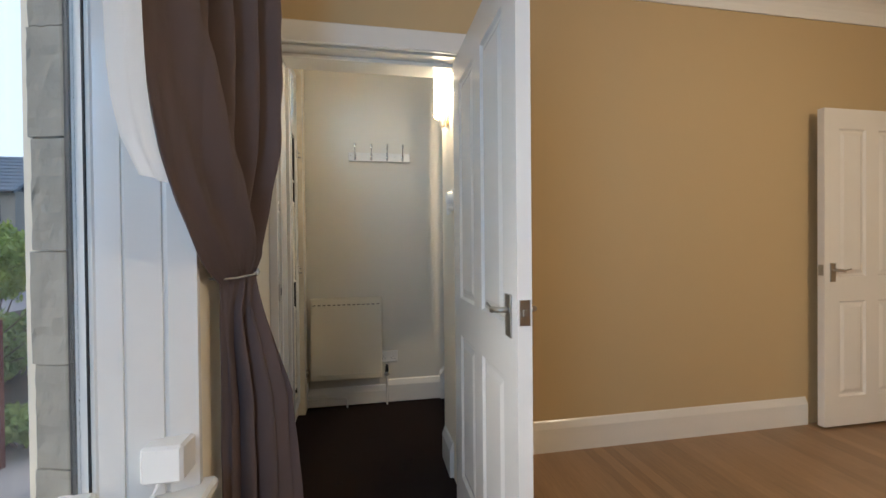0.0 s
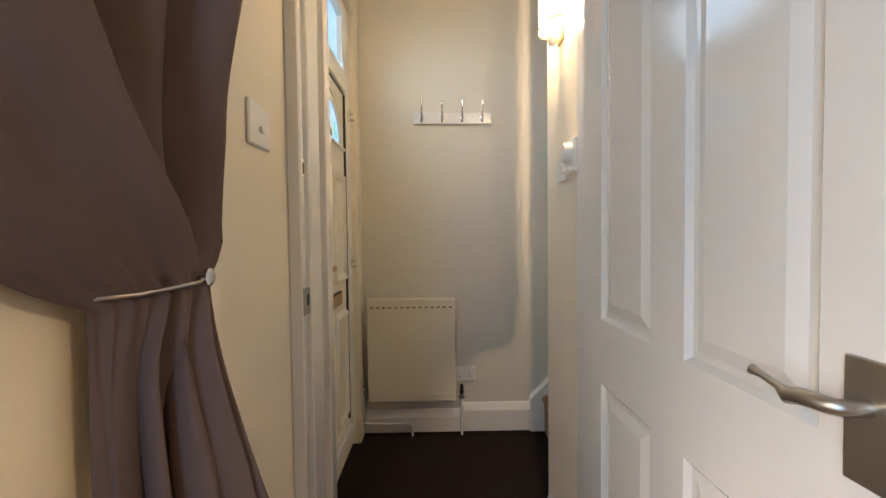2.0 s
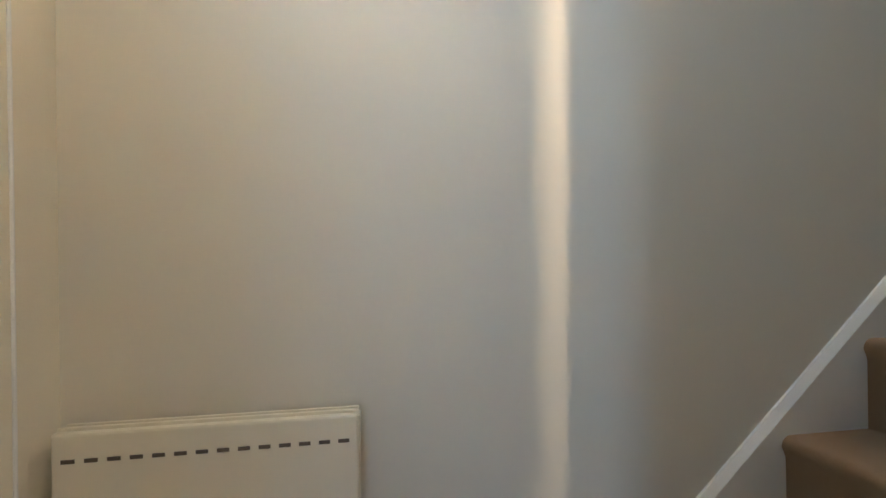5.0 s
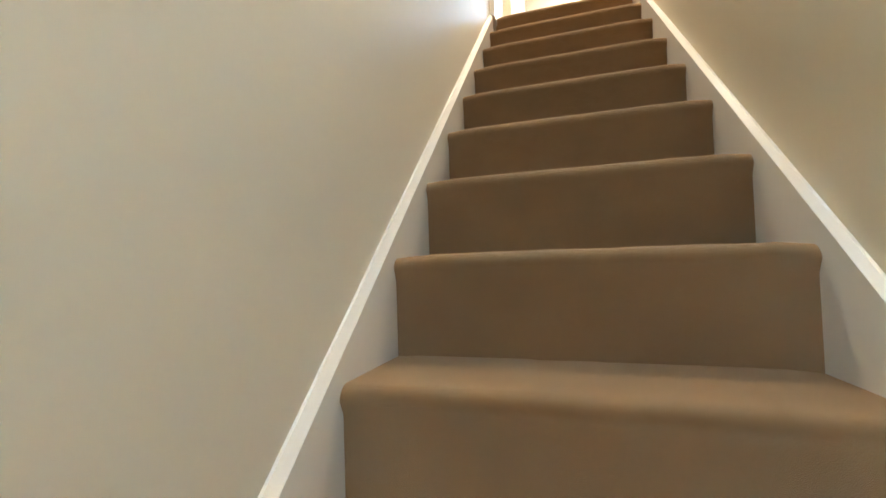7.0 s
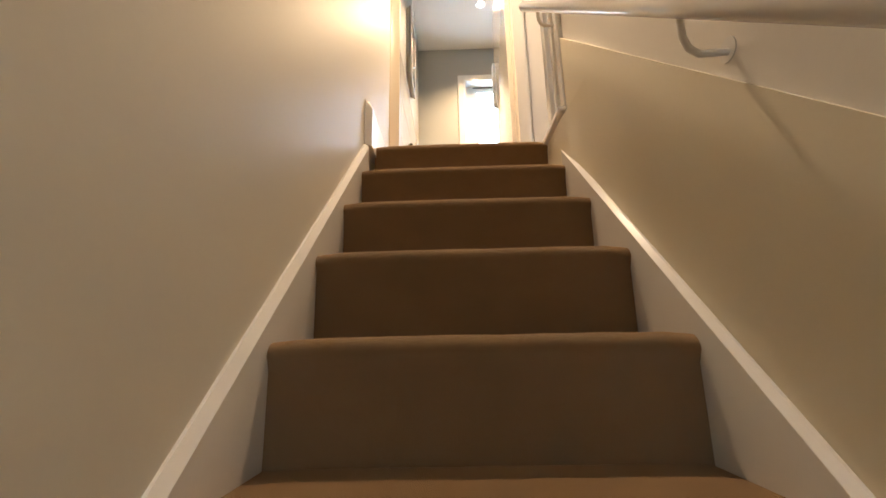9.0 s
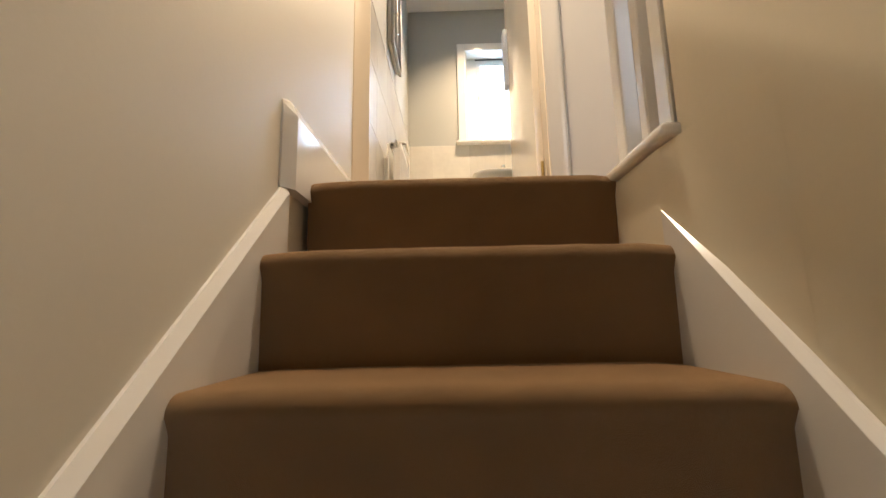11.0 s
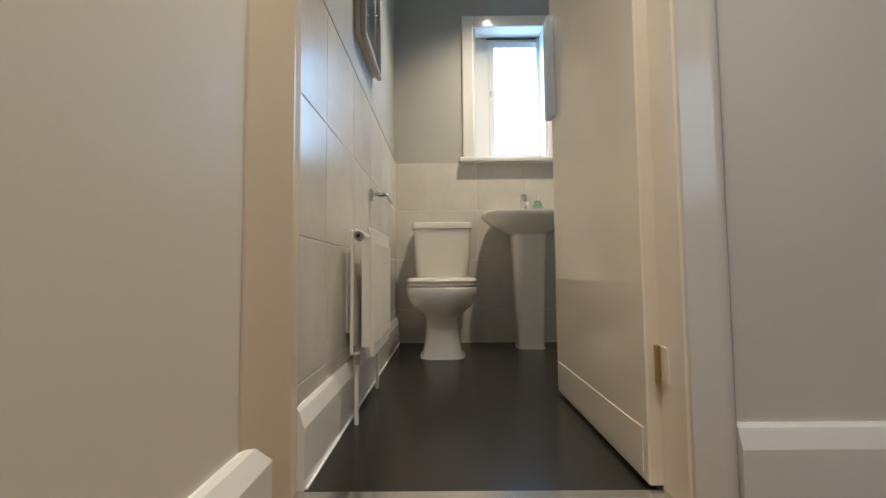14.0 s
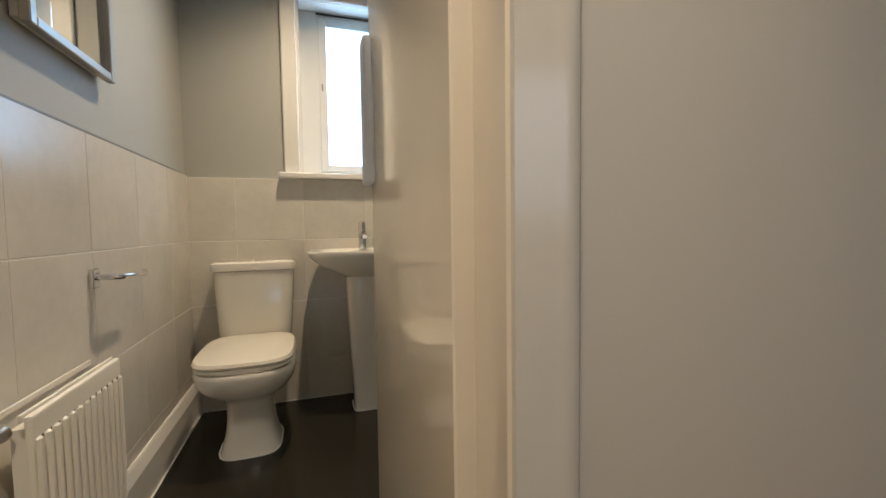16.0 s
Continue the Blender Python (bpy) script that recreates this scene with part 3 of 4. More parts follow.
sw = switch_plate("light_switch", "white single light switch on the hall wall", 0.090, 0.086, "light switch")
part("rocker", boxes((-0.007, 0.007, -0.015, -0.010, -0.014, 0.014, 0.002)), PLASTIC, sw)
sw.matrix_world = Matrix.Translation((HR, -1.076, 1.432)) @ Matrix.Rotation(radians(-90), 4, "Z")
st = switch_plate("thermostat", "white wall thermostat with round dial beside light switch", 0.082, 0.110, "thermostat")
bm = bmesh.new()
tube(bm, [(0, -0.010, 0.012), (0, -0.036, 0.012)], [0.033, 0.029], 20)
part("dial", bm, PLASTIC, st, smooth=40)
part("lower_lip", boxes((-0.030, 0.030, -0.030, -0.010, -0.050, -0.036, 0.003)), PLASTIC, st)
st.matrix_world = Matrix.Translation((HR, -1.169, 1.457)) @ Matrix.Rotation(radians(-90), 4, "Z")
st.location.y = -1.168
bl = switch_plate("dimmer_switch", "white dimmer switch plate on the wall beside the curtain", 0.112, 0.100, "light switch")
part("knob", boxes((-0.008, 0.010, -0.018, -0.010, -0.018, -0.002, 0.003)), PLASTIC, bl)
bl.matrix_world = Matrix.Translation((LW, -1.518, 1.466)) @ Matrix.Rotation(radians(90), 4, "Z")

# wall lamp: curved opal glass held clear of the wall, open above and below
wl = thing("wall_lamp", (HR, -1.045, 2.05), "lit wall lamp with curved opal glass and gilt lower trim", "wall lamp")
bm = bmesh.new()
ring = []
for i in range(13):
    a = math.pi * i / 12
    ring.append((0.927 - 0.055 * max(0.0, math.sin(a)) ** 0.8, -1.040 + 0.082 * math.cos(a)))
for z0, z1 in ((1.93, 2.19),):
    lo = [bm.verts.new((x, y, z0)) for x, y in ring]
    hi = [bm.verts.new((x, y, z1)) for x, y in ring]
    for i in range(12):
        bm.faces.new((lo[i], lo[i + 1], hi[i + 1], hi[i]))
part("glass_shade", bm, DIFFUSER, wl, "glowing cream opal glass", 60)
bm = bmesh.new()
tube(bm, [(x - 0.002, y, 1.928 ) for x, y in ring], 0.0035, 6)
part("trim", bm, BRASS, wl, "thin gilt trim", 60)
bm = bmesh.new()
tube(bm, [(0.915, -1.045, 1.93), (0.913, -1.045, 1.90), (0.915, -1.045, 1.868), (0.918, -1.045, 1.860)], [0.020, 0.020, 0.014, 0.003], 12)
part("lower_cup", bm, SEAT_WHITE, wl, "small rounded cream cup", 50)
part("back_plate", boxes((0.937, HR, -1.075, -1.015, 1.87, 1.96, 0.003)), BRASS, wl)

# ---- staircase ----
def nosing_x(k):
    return XTOP - k * GOING


stairs = thing("staircase", (1.1, -0.43, 0), "steep straight flight of stairs in brown fitted carpet between white strings", "staircase")
bm0 = bmesh.new()
ov, rr = 0.012, 0.027
prof = [(ov + 0.004, -RISE - 0.012), (ov, -0.060)]
for i in range(8):
    a = math.radians(200 - i * 110 / 7)
    prof.append((rr + rr * math.cos(a), -rr + rr * math.sin(a)))
prof += [(GOING + 0.03, -0.002), (GOING + 0.03, -RISE - 0.012)]
nseg = 14
rows_ = []
for j in range(nseg + 1):
    y = YR + (YL - YR) * j / nseg
    e = min(j, nseg - j)
    drop = 0.006 if e == 0 else 0.001 if e == 1 else 0.0
    row = []
    for u, v in prof:
        w = 0.0025 * noise.noise((j * 0.7, u * 9, v * 9)) if v > -0.1 else 0
        row.append(bm0.verts.new((u + (drop if u < 0.1 else 0) + w, y, v - (drop if v > -0.03 else 0) + w)))
    rows_.append(row)
for a, b in zip(rows_, rows_[1:]):
    for i in range(len(prof)):
        j = (i + 1) % len(prof)
        bm0.faces.new((a[i], a[j], b[j], b[i]))
bm0.faces.new(rows_[0]), bm0.faces.new(rows_[-1][::-1])
bmesh.ops.recalc_face_normals(bm0, faces=bm0.faces[:])
step = part("step", bm0, CARPET, stairs, smooth=60)
step.matrix_parent_inverse = Matrix.Translation((-1.1, 0.43, 0))
step.location = (nosing_x(1), 0, ZL - RISE)
for k in range(2, N):
    c = new("step", step.data)
    c.parent, c.matrix_parent_inverse = stairs, step.matrix_parent_inverse
    c.location = (nosing_x(k), 0, ZL - k * RISE)
# top riser with the landing's rounded edge
c = new("top_riser", step.data.copy())
c.parent, c.matrix_parent_inverse = stairs, step.matrix_parent_inverse
c.location = (XTOP, 0, ZL - 0.0005)
for v in c.data.vertices:
    if v.co.z > -0.03 and v.co.x > 0.03:
        v.co.z = -0.002


def string_top(x, up=0.0):
    return ZL - (XTOP - x) * RISE / GOING + 0.030 + up


def string_board(y0, y1, xa, xb, name="string"):
    bm = bmesh.new()
    drop = 0.42
    za, zb_ = string_top(xa), string_top(xb)
    out = [(xa, 0.0), (xa, max(za, 0.02)), (xb, zb_), (xb, zb_ - drop), (xa + 0.35, 0.0)]
    prism(bm, out, "y", y0, y1)
    board = part(name, bm, GLOSS, stairs, "white painted stair string")
    bm = bmesh.new()
    s = 1 if y0 < -0.5 else -1
    wall_y = y0 if s > 0 else y1
    rings = []
    for x in (xa, xb):
        z = max(string_top(x), 0.02)
        rings.append([(x, wall_y, z - 0.004), (x, wall_y, z + (0.012 if s > 0 else 0.024)), (x, wall_y + s * 0.006, z + (0.012 if s > 0 else 0.024)), (x, wall_y + s * 0.0195, z + 0.001), (x, wall_y + s * 0.0195, z - 0.004)])
    loft(bm, rings)
    part("string_moulding", bm, GLOSS, board)
    return board


string_board(YL, -0.001, 1.066, 3.955)
string_board(WR + 0.001, YR, 1.10, 3.86)
bm = bmesh.new()
prism(bm, [(3.56, WR + 0.0006), (3.70, WR + 0.006), (3.80, WR + 0.015), (3.875, YR - 0.0004), (4.30, YR - 0.0004), (4.30, WR + 0.0006)], "z", 2.56, 2.972)
part("string_end", bm, DADO_PAINT, stairs, smooth=60)

# ---- stair and landing walls ----
def diag(x):
    return 2.298 + (x - 2.715) * 0.957


setting("wall_stair_right", boxes((1.0505, 3.80, -0.8715, WR - 0.014, -0.1, 2.9), (1.0505, 3.80, -0.962, WR - 0.014, 2.9, 5.72)), STAIR_UPPER, "white painted upper stair wall")
bm = bmesh.new()
prism(bm, [(HR + 0.106, 0.0), (HR + 0.106, diag(HR + 0.106)), (3.80, diag(3.80)), (3.80, 2.60), (1.45, 0.0)], "y", WR - 0.0135, WR)
tagged(link("stair_dado", bm, DADO_PAINT), "beige painted wall panel rising with the stairs", kind="structure")
setting("floor_landing", boxes((4.116, XTOP + 0.20, -0.97, YR, ZL - 0.14, ZL - 0.003), (XTOP + 0.20, VB - 0.02, -0.97, 0.0, ZL - 0.14, ZL - 0.003), (3.80, VB - 0.02, -2.6, -0.97, ZL - 0.14, ZL - 0.003), (2.0, 3.80, -2.6, -0.965, ZL - 0.14, ZL - 0.003)), CARPET, "brown landing carpet")
setting("wall_landing_right", boxes((2.0, 7.2, -2.7, -2.6, 2.9, 5.72)), LANDING_PAINT, "cream landing wall")
setting("wall_landing_back", boxes((1.9, 2.0, -2.7, -0.965, 2.9, 5.72)), HALL_PAINT, "cream landing end wall")
setting("wall_stair_back", boxes((-0.26, 1.049, -1.2, -1.12, 2.81, 5.72), (-0.36, -0.26, -1.2, 0.0, 2.81, 5.72), (1.049, 1.15, -1.2, -0.963, 2.81, 5.72)), HALL_PAINT, "cream wall over the hall")
setting("ceiling_upper", boxes((-0.4, 7.2, -2.7, 0.12, 5.725, 5.8)), CEILING_PAINT, "white upper ceiling")
setting("floor_over_hall", boxes((-0.26, 1.049, -1.12, 0.0, 2.81, 2.9)), CEILING_PAINT, "boarded floor over the hall")

DY0, DY1, DTOP = -0.838, -0.027, 5.03
setting("wall_bathroom", boxes((VX, VB, -2.6, DY0 - 0.045, ZL, 5.72), (VX, VB, DY0 - 0.045, 0.0, DTOP + 0.045, 5.72)), LANDING_PAINT, "off-white landing wall beside the bathroom door")
skirting("skirting_landing_left", 3.966, 4.684, -0.0005, 0, ZL - 0.06, 0.234, "-y", t=0.030)
bm = bmesh.new()
rings = []
for x, t, top in ((3.966, 0.030, 0.0), (3.936, 0.005, -0.010)):
    h = 0.234
    prof = [(0, 0), (t, 0), (t, h - 0.045), (t * 0.45, h - 0.008 + top), (t * 0.2, h + top), (0, h + top)]
    rings.append([(x, -0.0005 - u, ZL - 0.06 + v) for u, v in prof])
loft(bm, rings)
setting("skirting_end_block", bm, GLOSS, "end of the white landing skirting at the stair head")
skirting("skirting_landing_wall", VX - 0.0005, 0, -2.6, -0.932, ZL, 0.182, "-x")

bath_frame = thing("bathroom_door_frame", (VX, -0.43, ZL), "cream gloss door lining and rounded architrave at the bathroom", "door frame")
bm = bmesh.new()
prism(bm, [(4.614, -0.0006), (4.618, -0.004), (4.650, -0.014), (4.690, -0.032), (4.714, -0.046), (4.720, -0.050), (4.728, -0.050), (4.765, -0.036), (VB + 0.002, -0.027), (VB + 0.002, -0.0006)], "z", ZL, DTOP)
part("jamb", bm, CREAM_SATIN, bath_frame, "cream satin rounded door lining", 15)
part("jamb", boxes((VX - 0.006, VB + 0.002, DY0 - 0.044, DY0, ZL, DTOP, 0.004)), CREAM_GLOSS, bath_frame)
part("head", boxes((VX - 0.006, VB + 0.002, DY0 - 0.044, -0.0005, DTOP, DTOP + 0.044, 0.004)), CREAM_GLOSS, bath_frame)
bm = bmesh.new()
arch_profile = [(VX - 0.0005, -0.842), (VX - 0.016, -0.842), (VX - 0.018, -0.86), (VX - 0.022, -0.88)] + [(VX - 0.022 - 0.004 * math.sin(i * math.pi / 5), -0.885 - 0.042 * i / 5) for i in range(5)] + [(VX - 0.014, -0.928), (VX - 0.0005, -0.930)]
prism(bm, arch_profile, "z", ZL, DTOP + 0.08)
part("architrave", bm, LANDING_GLOSS, bath_frame, "off-white gloss architrave", 40)
part("threshold_strip", boxes((4.778, 4.812, DY0, DY1, ZL - 0.002, ZL + 0.006, 0.003)), CHROME, bath_frame, "thin metal threshold strip")

# balusters beside the stair head
bal = thing("balustrade", (3.95, -0.86, ZL), "white painted balustrade with square spindles on a rounded base rail", "balustrade")
bm = bmesh.new()
box(bm, 3.79, 4.115, -0.955, -0.828, ZL - 0.026, ZL + 0.004, 0.011, 3)
part("base_rail", bm, GLOSS, bal, smooth=50)
for x, w in ((4.048, 0.026), (3.922, 0.018), (3.833, 0.026)):
    part("spindle", boxes((x - w, x + w, -0.905, -0.860, ZL + 0.004, ZL + 1.02, 0.004)), GLOSS, bal)
part("top_rail", boxes((3.80, 4.12, -0.915, -0.85, ZL + 1.02, ZL + 1.07, 0.01)), GLOSS, bal)

rail = thing("handrail", (3.0, -0.80, 2.7), "white painted handrail on metal brackets up the stair wall", "handrail")
def rail_z(x):
    return 2.618 + (x - 2.905) * 0.965
bm = bmesh.new()
tube(bm, [(x, -0.79, rail_z(x) + 0.022) for x in (1.9, 2.6, 3.3, 4.0)] + [(4.10, -0.79, rail_z(4.10) + 0.022)], 0.024, 14)
part("rail", bm, GLOSS, rail, smooth=50)
for x in (2.10, 2.905, 3.834):
    z = rail_z(x)
    bm = bmesh.new()
    tube(bm, [(x, -0.79, z), (x, -0.79, z - 0.05), (x + 0.004, -0.80, z - 0.068), (x + 0.010, -0.82, z - 0.075), (x + 0.012, WR - 0.013, z - 0.072)], 0.0065, 8)
    b = part("bracket", bm, PLASTIC, rail, "bent white painted metal bracket", 60)
    bm = bmesh.new()
    tube(bm, [(x + 0.012, WR - 0.014, z - 0.068), (x + 0.012, WR - 0.004, z - 0.068)], [0.026, 0.022], 14)
    part("wall_plate", bm, PLASTIC, b, smooth=40)

window_3 = thing("landing_window", (2.0, -1.8, 4.05), "white framed window at the end of the landing", "window")
part("frame", boxes((2.0, 2.03, -2.36, -2.30, 4.0, 5.2, 0.004), (2.0, 2.03, -1.30, -1.24, 4.0, 5.2, 0.004), (2.0, 2.03, -2.30, -1.30, 5.14, 5.2, 0.004), (2.0, 2.03, -2.30, -1.30, 4.0, 4.06, 0.004)), UPVC, window_3)
part("pane", boxes((2.001, 2.008, -2.30, -1.30, 4.06, 5.14)), LANDING_SKY, window_3)

# ---- bathroom ----
setting("floor_bathroom", boxes((VB - 0.02, BX + 0.05, -1.8, 0.0, ZL - 0.14, ZL)), VINYL, "charcoal sheet vinyl bathroom floor")
WY0, WY1, WZ0, WZ1 = -1.12, -0.56, ZL + 1.255, 5.265
setting("wall_window", boxes((BX, BX + 0.25, -1.9, WY0, ZL - 0.1, 5.72), (BX, BX + 0.25, WY1, 0.0, ZL - 0.1, 5.72), (BX, BX + 0.25, WY0, WY1, ZL - 0.1, WZ0), (BX, BX + 0.25, WY0, WY1, WZ1, 5.72)), BATH_PAINT, "pale grey bathroom wall around the window")
setting("wall_bath_left", boxes((VB, BX, -0.010, -0.0005, 4.262, 5.72)), BATH_PAINT, "pale grey bathroom side wall above the tiles")
setting("wall_bath_right", boxes((VB, 7.0, -1.9, -1.8, ZL - 0.1, 5.72)), BATH_PAINT, "pale grey bathroom wall")
setting("wall_bath_inside", boxes((VB, VB + 0.006, -1.8, DY0 - 0.045, ZL, 5.72)), BATH_PAINT, "pale grey wall behind the door")
setting("floor_bead", boxes((BX - 0.026, BX - 0.0215, -1.798, -0.045, ZL, ZL + 0.005), (VB + 0.01, BX - 0.03, -0.050, -0.0445, ZL, ZL + 0.004)), SEALANT, "thin white sealant bead along the vinyl edge")
skirting("skirting_bathroom", VB + 0.002, BX - 0.01, -0.022, 0, ZL, 0.180, "-y")

# window: architrave, sill, frame and frosted pane
window_1 = thing("bathroom_window", (BX, -0.84, WZ0), "white framed frosted window with deep reveal and sill", "window")
part("architrave", boxes((BX - 0.026, BX, -0.580, -0.498, WZ0 + 0.03, 5.330, 0.006)), GLOSS, window_1)
part("architrave", boxes((BX - 0.026, BX, -1.190, -1.105, WZ0 + 0.03, 5.330, 0.006)), GLOSS, window_1)
part("architrave", boxes((BX - 0.0255, BX, -1.105, -0.580, 5.246, 5.330, 0.006)), GLOSS, window_1)
part("sill", boxes((BX - 0.075, BX + 0.12, -1.22, -0.470, WZ0 - 0.004, WZ0 + 0.028, 0.007)), GLOSS, window_1)
part("reveal", boxes((BX, BX + 0.12, -0.596, -0.561, WZ0 + 0.028, 5.246), (BX, BX + 0.12, -1.119, -1.085, WZ0 + 0.028, 5.246), (BX, BX + 0.12, -1.119, -0.561, 5.246, 5.264)), GLOSS, window_1)
fr = part("window_frame", boxes((BX + 0.12, BX + 0.18, -0.730, -0.561, WZ0 + 0.028, 5.264, 0.004), (BX + 0.12, BX + 0.18, -1.119, -1.06, WZ0 + 0.028, 5.264, 0.004), (BX + 0.12, BX + 0.18, -1.06, -0.730, 5.17, 5.264, 0.004), (BX + 0.12, BX + 0.18, -1.06, -0.730, WZ0 + 0.028, WZ0 + 0.098, 0.004)), UPVC, window_1, "white plastic casement frame")
part("sash_bead", boxes((BX + 0.112, BX + 0.12, -0.745, -0.700, WZ0 + 0.06, 5.21, 0.003), (BX + 0.112, BX + 0.12, -1.06, -0.745, 5.165, 5.21, 0.003), (BX + 0.112, BX + 0.12, -1.06, -0.745, WZ0 + 0.06, WZ0 + 0.10, 0.003)), UPVC, fr)
part("vent_gap", boxes((BX + 0.108, BX + 0.113, -1.06, -0.69, 5.228, 5.237)), BLACK, fr)
part("pane", boxes((BX + 0.140, BX + 0.146, -1.06, -0.730, WZ0 + 0.09, 5.18)), FROSTED, window_1, "frosted pane bright with daylight")
part("catch", boxes((BX + 0.100, BX + 0.112, -0.722, -0.712, 4.79, 4.83, 0.002)), NICKEL, fr)

toilet = thing("toilet", (6.45, -0.345, ZL), "white close-coupled toilet with closed square lid", "toilet")
TC = -0.345


def rounded(cx, cy, hx, hy, z, p=3.2, n=28, front=1.0):
    """A rounded-square ring; the front (towards -x) may be drawn rounder."""
    out = []
    for i in range(n):
        a = 2 * math.pi * i / n
        c, s = math.cos(a), math.sin(a)
        q = p if c > 0 else p * front
        x = math.copysign(abs(c) ** (2 / q), c) * hx
        y = math.copysign(abs(s) ** (2 / q), s) * hy
        out.append((cx + x, cy + y, z))
    return out


bm = bmesh.new()
loft(bm, [rounded(6.318, TC, 0.150, 0.124, ZL, 3.6), rounded(6.320, TC, 0.146, 0.117, ZL + 0.025, 3.4), rounded(6.325, TC, 0.132, 0.102, ZL + 0.09, 3.2), rounded(6.327, TC, 0.128, 0.097, ZL + 0.16, 3), rounded(6.325, TC, 0.132, 0.101, ZL + 0.22, 2.8),
          rounded(6.318, TC, 0.152, 0.122, ZL + 0.250, 2.6), rounded(6.296, TC, 0.200, 0.164, ZL + 0.285, 2.5), rounded(6.287, TC, 0.231, 0.189, ZL + 0.320, 2.5), rounded(6.283, TC, 0.248, 0.200, ZL + 0.355, 2.6), rounded(6.283, TC, 0.254, 0.2029, ZL + 0.390, 2.9), rounded(6.283, TC, 0.248, 0.1966, ZL + 0.403, 2.9)])
part("pan", bm, CERAMIC, toilet, smooth=60)
bm = bmesh.new()
ring = rounded(6.318, TC, 0.153, 0.127, ZL + 0.002, 3.6)
tube(bm, ring + ring[:1], 0.0035, 6, False)
part("sealant_bead", bm, SEALANT, toilet, "white sealant bead round the foot")
bm = bmesh.new()
loft(bm, [rounded(6.292, TC, 0.244, 0.1925, ZL + 0.407, 3.6), rounded(6.292, TC, 0.249, 0.1987, ZL + 0.414, 3.6), rounded(6.292, TC, 0.247, 0.1966, ZL + 0.424, 3.6)])
part("seat", bm, SEAT_WHITE, toilet, smooth=50)
bm = bmesh.new()
loft(bm, [rounded(6.292, TC, 0.246, 0.1956, ZL + 0.427, 3.8), rounded(6.292, TC, 0.249, 0.1987, ZL + 0.436, 3.8), rounded(6.292, TC, 0.243, 0.1925, ZL + 0.448, 3.8), rounded(6.292, TC, 0.216, 0.1656, ZL + 0.452, 3.8)])
part("lid", bm, SEAT_WHITE, toilet, smooth=40)
bm = bmesh.new()
loft(bm, [rounded(6.63, TC, 0.085, 0.165, ZL + 0.40, 7), rounded(6.63, TC, 0.09, 0.172, ZL + 0.46, 7), rounded(6.63, TC, 0.095, 0.190, ZL + 0.765, 7)])
part("cistern", bm, CERAMIC, toilet, smooth=40)
bm = bmesh.new()
loft(bm, [rounded(6.63, TC, 0.100, 0.197, ZL + 0.768, 7), rounded(6.63, TC, 0.102, 0.199, ZL + 0.785, 7), rounded(6.63, TC, 0.099, 0.196, ZL + 0.805, 7), rounded(6.63, TC, 0.09, 0.187, ZL + 0.810, 7)])
lid = part("cistern_lid", bm, CERAMIC, toilet, smooth=40)
bm = bmesh.new()
tube(bm, [(6.63, TC, ZL + 0.810), (6.63, TC, ZL + 0.816)], [0.022, 0.020], 16)
part("flush_button", bm, CHROME, lid)

basin = thing("washbasin", (6.5, -0.88, ZL), "white pedestal washbasin with rounded bowl under the window", "washbasin")
BC = -0.905
bm = bmesh.new()
loft(bm, [rounded(6.55, BC, 0.085, 0.085, ZL + 0.70, 3), rounded(6.545, BC, 0.13, 0.15, ZL + 0.735, 2.6), rounded(6.535, BC, 0.185, 0.245, ZL + 0.785, 2.6), rounded(6.53, BC, 0.205, 0.29, ZL + 0.825, 2.8), rounded(6.53, BC, 0.212, 0.305, ZL + 0.850, 3),
          rounded(6.53, BC, 0.208, 0.300, ZL + 0.860, 3), rounded(6.515, BC, 0.160, 0.245, ZL + 0.857, 3), rounded(6.515, BC, 0.12, 0.19, ZL + 0.80, 2.6), rounded(6.515, BC, 0.04, 0.05, ZL + 0.765, 2.4)])
part("bowl", bm, CERAMIC, basin, smooth=60)
bm = bmesh.new()
loft(bm, [rounded(6.545, BC, 0.085, 0.082, ZL, 6), rounded(6.545, BC, 0.083, 0.080, ZL + 0.05, 6), rounded(6.55, BC, 0.095, 0.096, ZL + 0.40, 5), rounded(6.55, BC, 0.11, 0.110, ZL + 0.73, 4)])
part("pedestal", bm, CERAMIC, basin, smooth=60)
bm = bmesh.new()
ring = rounded(6.545, BC, 0.087, 0.084, ZL + 0.002, 6)
tube(bm, ring + ring[:1], 0.003, 6, False)
part("sealant_bead", bm, SEALANT, basin, "white sealant bead round the foot")
tap = thing("basin_tap", (6.64, -0.90, ZL + 0.858), "polished chrome mixer tap on the basin", "tap")
bm = bmesh.new()
tube(bm, [(6.66, -0.905, ZL + 0.857), (6.66, -0.905, ZL + 0.95)], 0.022, 14)
tube(bm, [(6.655, -0.905, ZL + 0.925), (6.60, -0.905, ZL + 0.945), (6.545, -0.905, ZL + 0.928)], [0.018, 0.014, 0.012], 12)
part("body", bm, CHROME, tap, smooth=50)
bm = bmesh.new()
tube(bm, [(6.66, -0.905, ZL + 0.955), (6.66, -0.905, ZL + 0.99), (6.655, -0.905, ZL + 1.01)], [0.023, 0.023, 0.018], 14)
part("lever", bm, CHROME, tap, smooth=50)
soap = thing("soap_bottle", (6.66, -1.0, ZL + 0.86), "small pale teal pump soap bottle on the basin", "soap bottle")
bm = bmesh.new()
tube(bm, [(6.66, -1.0, ZL + 0.858), (6.66, -1.0, ZL + 0.865), (6.66, -1.0, ZL + 0.905), (6.66, -1.0, ZL + 0.945), (6.66, -1.0, ZL + 0.965)], [0.030, 0.036, 0.038, 0.028, 0.014], 14)
part("bottle", bm, TEAL_SOAP, soap, smooth=50)
bm = bmesh.new()
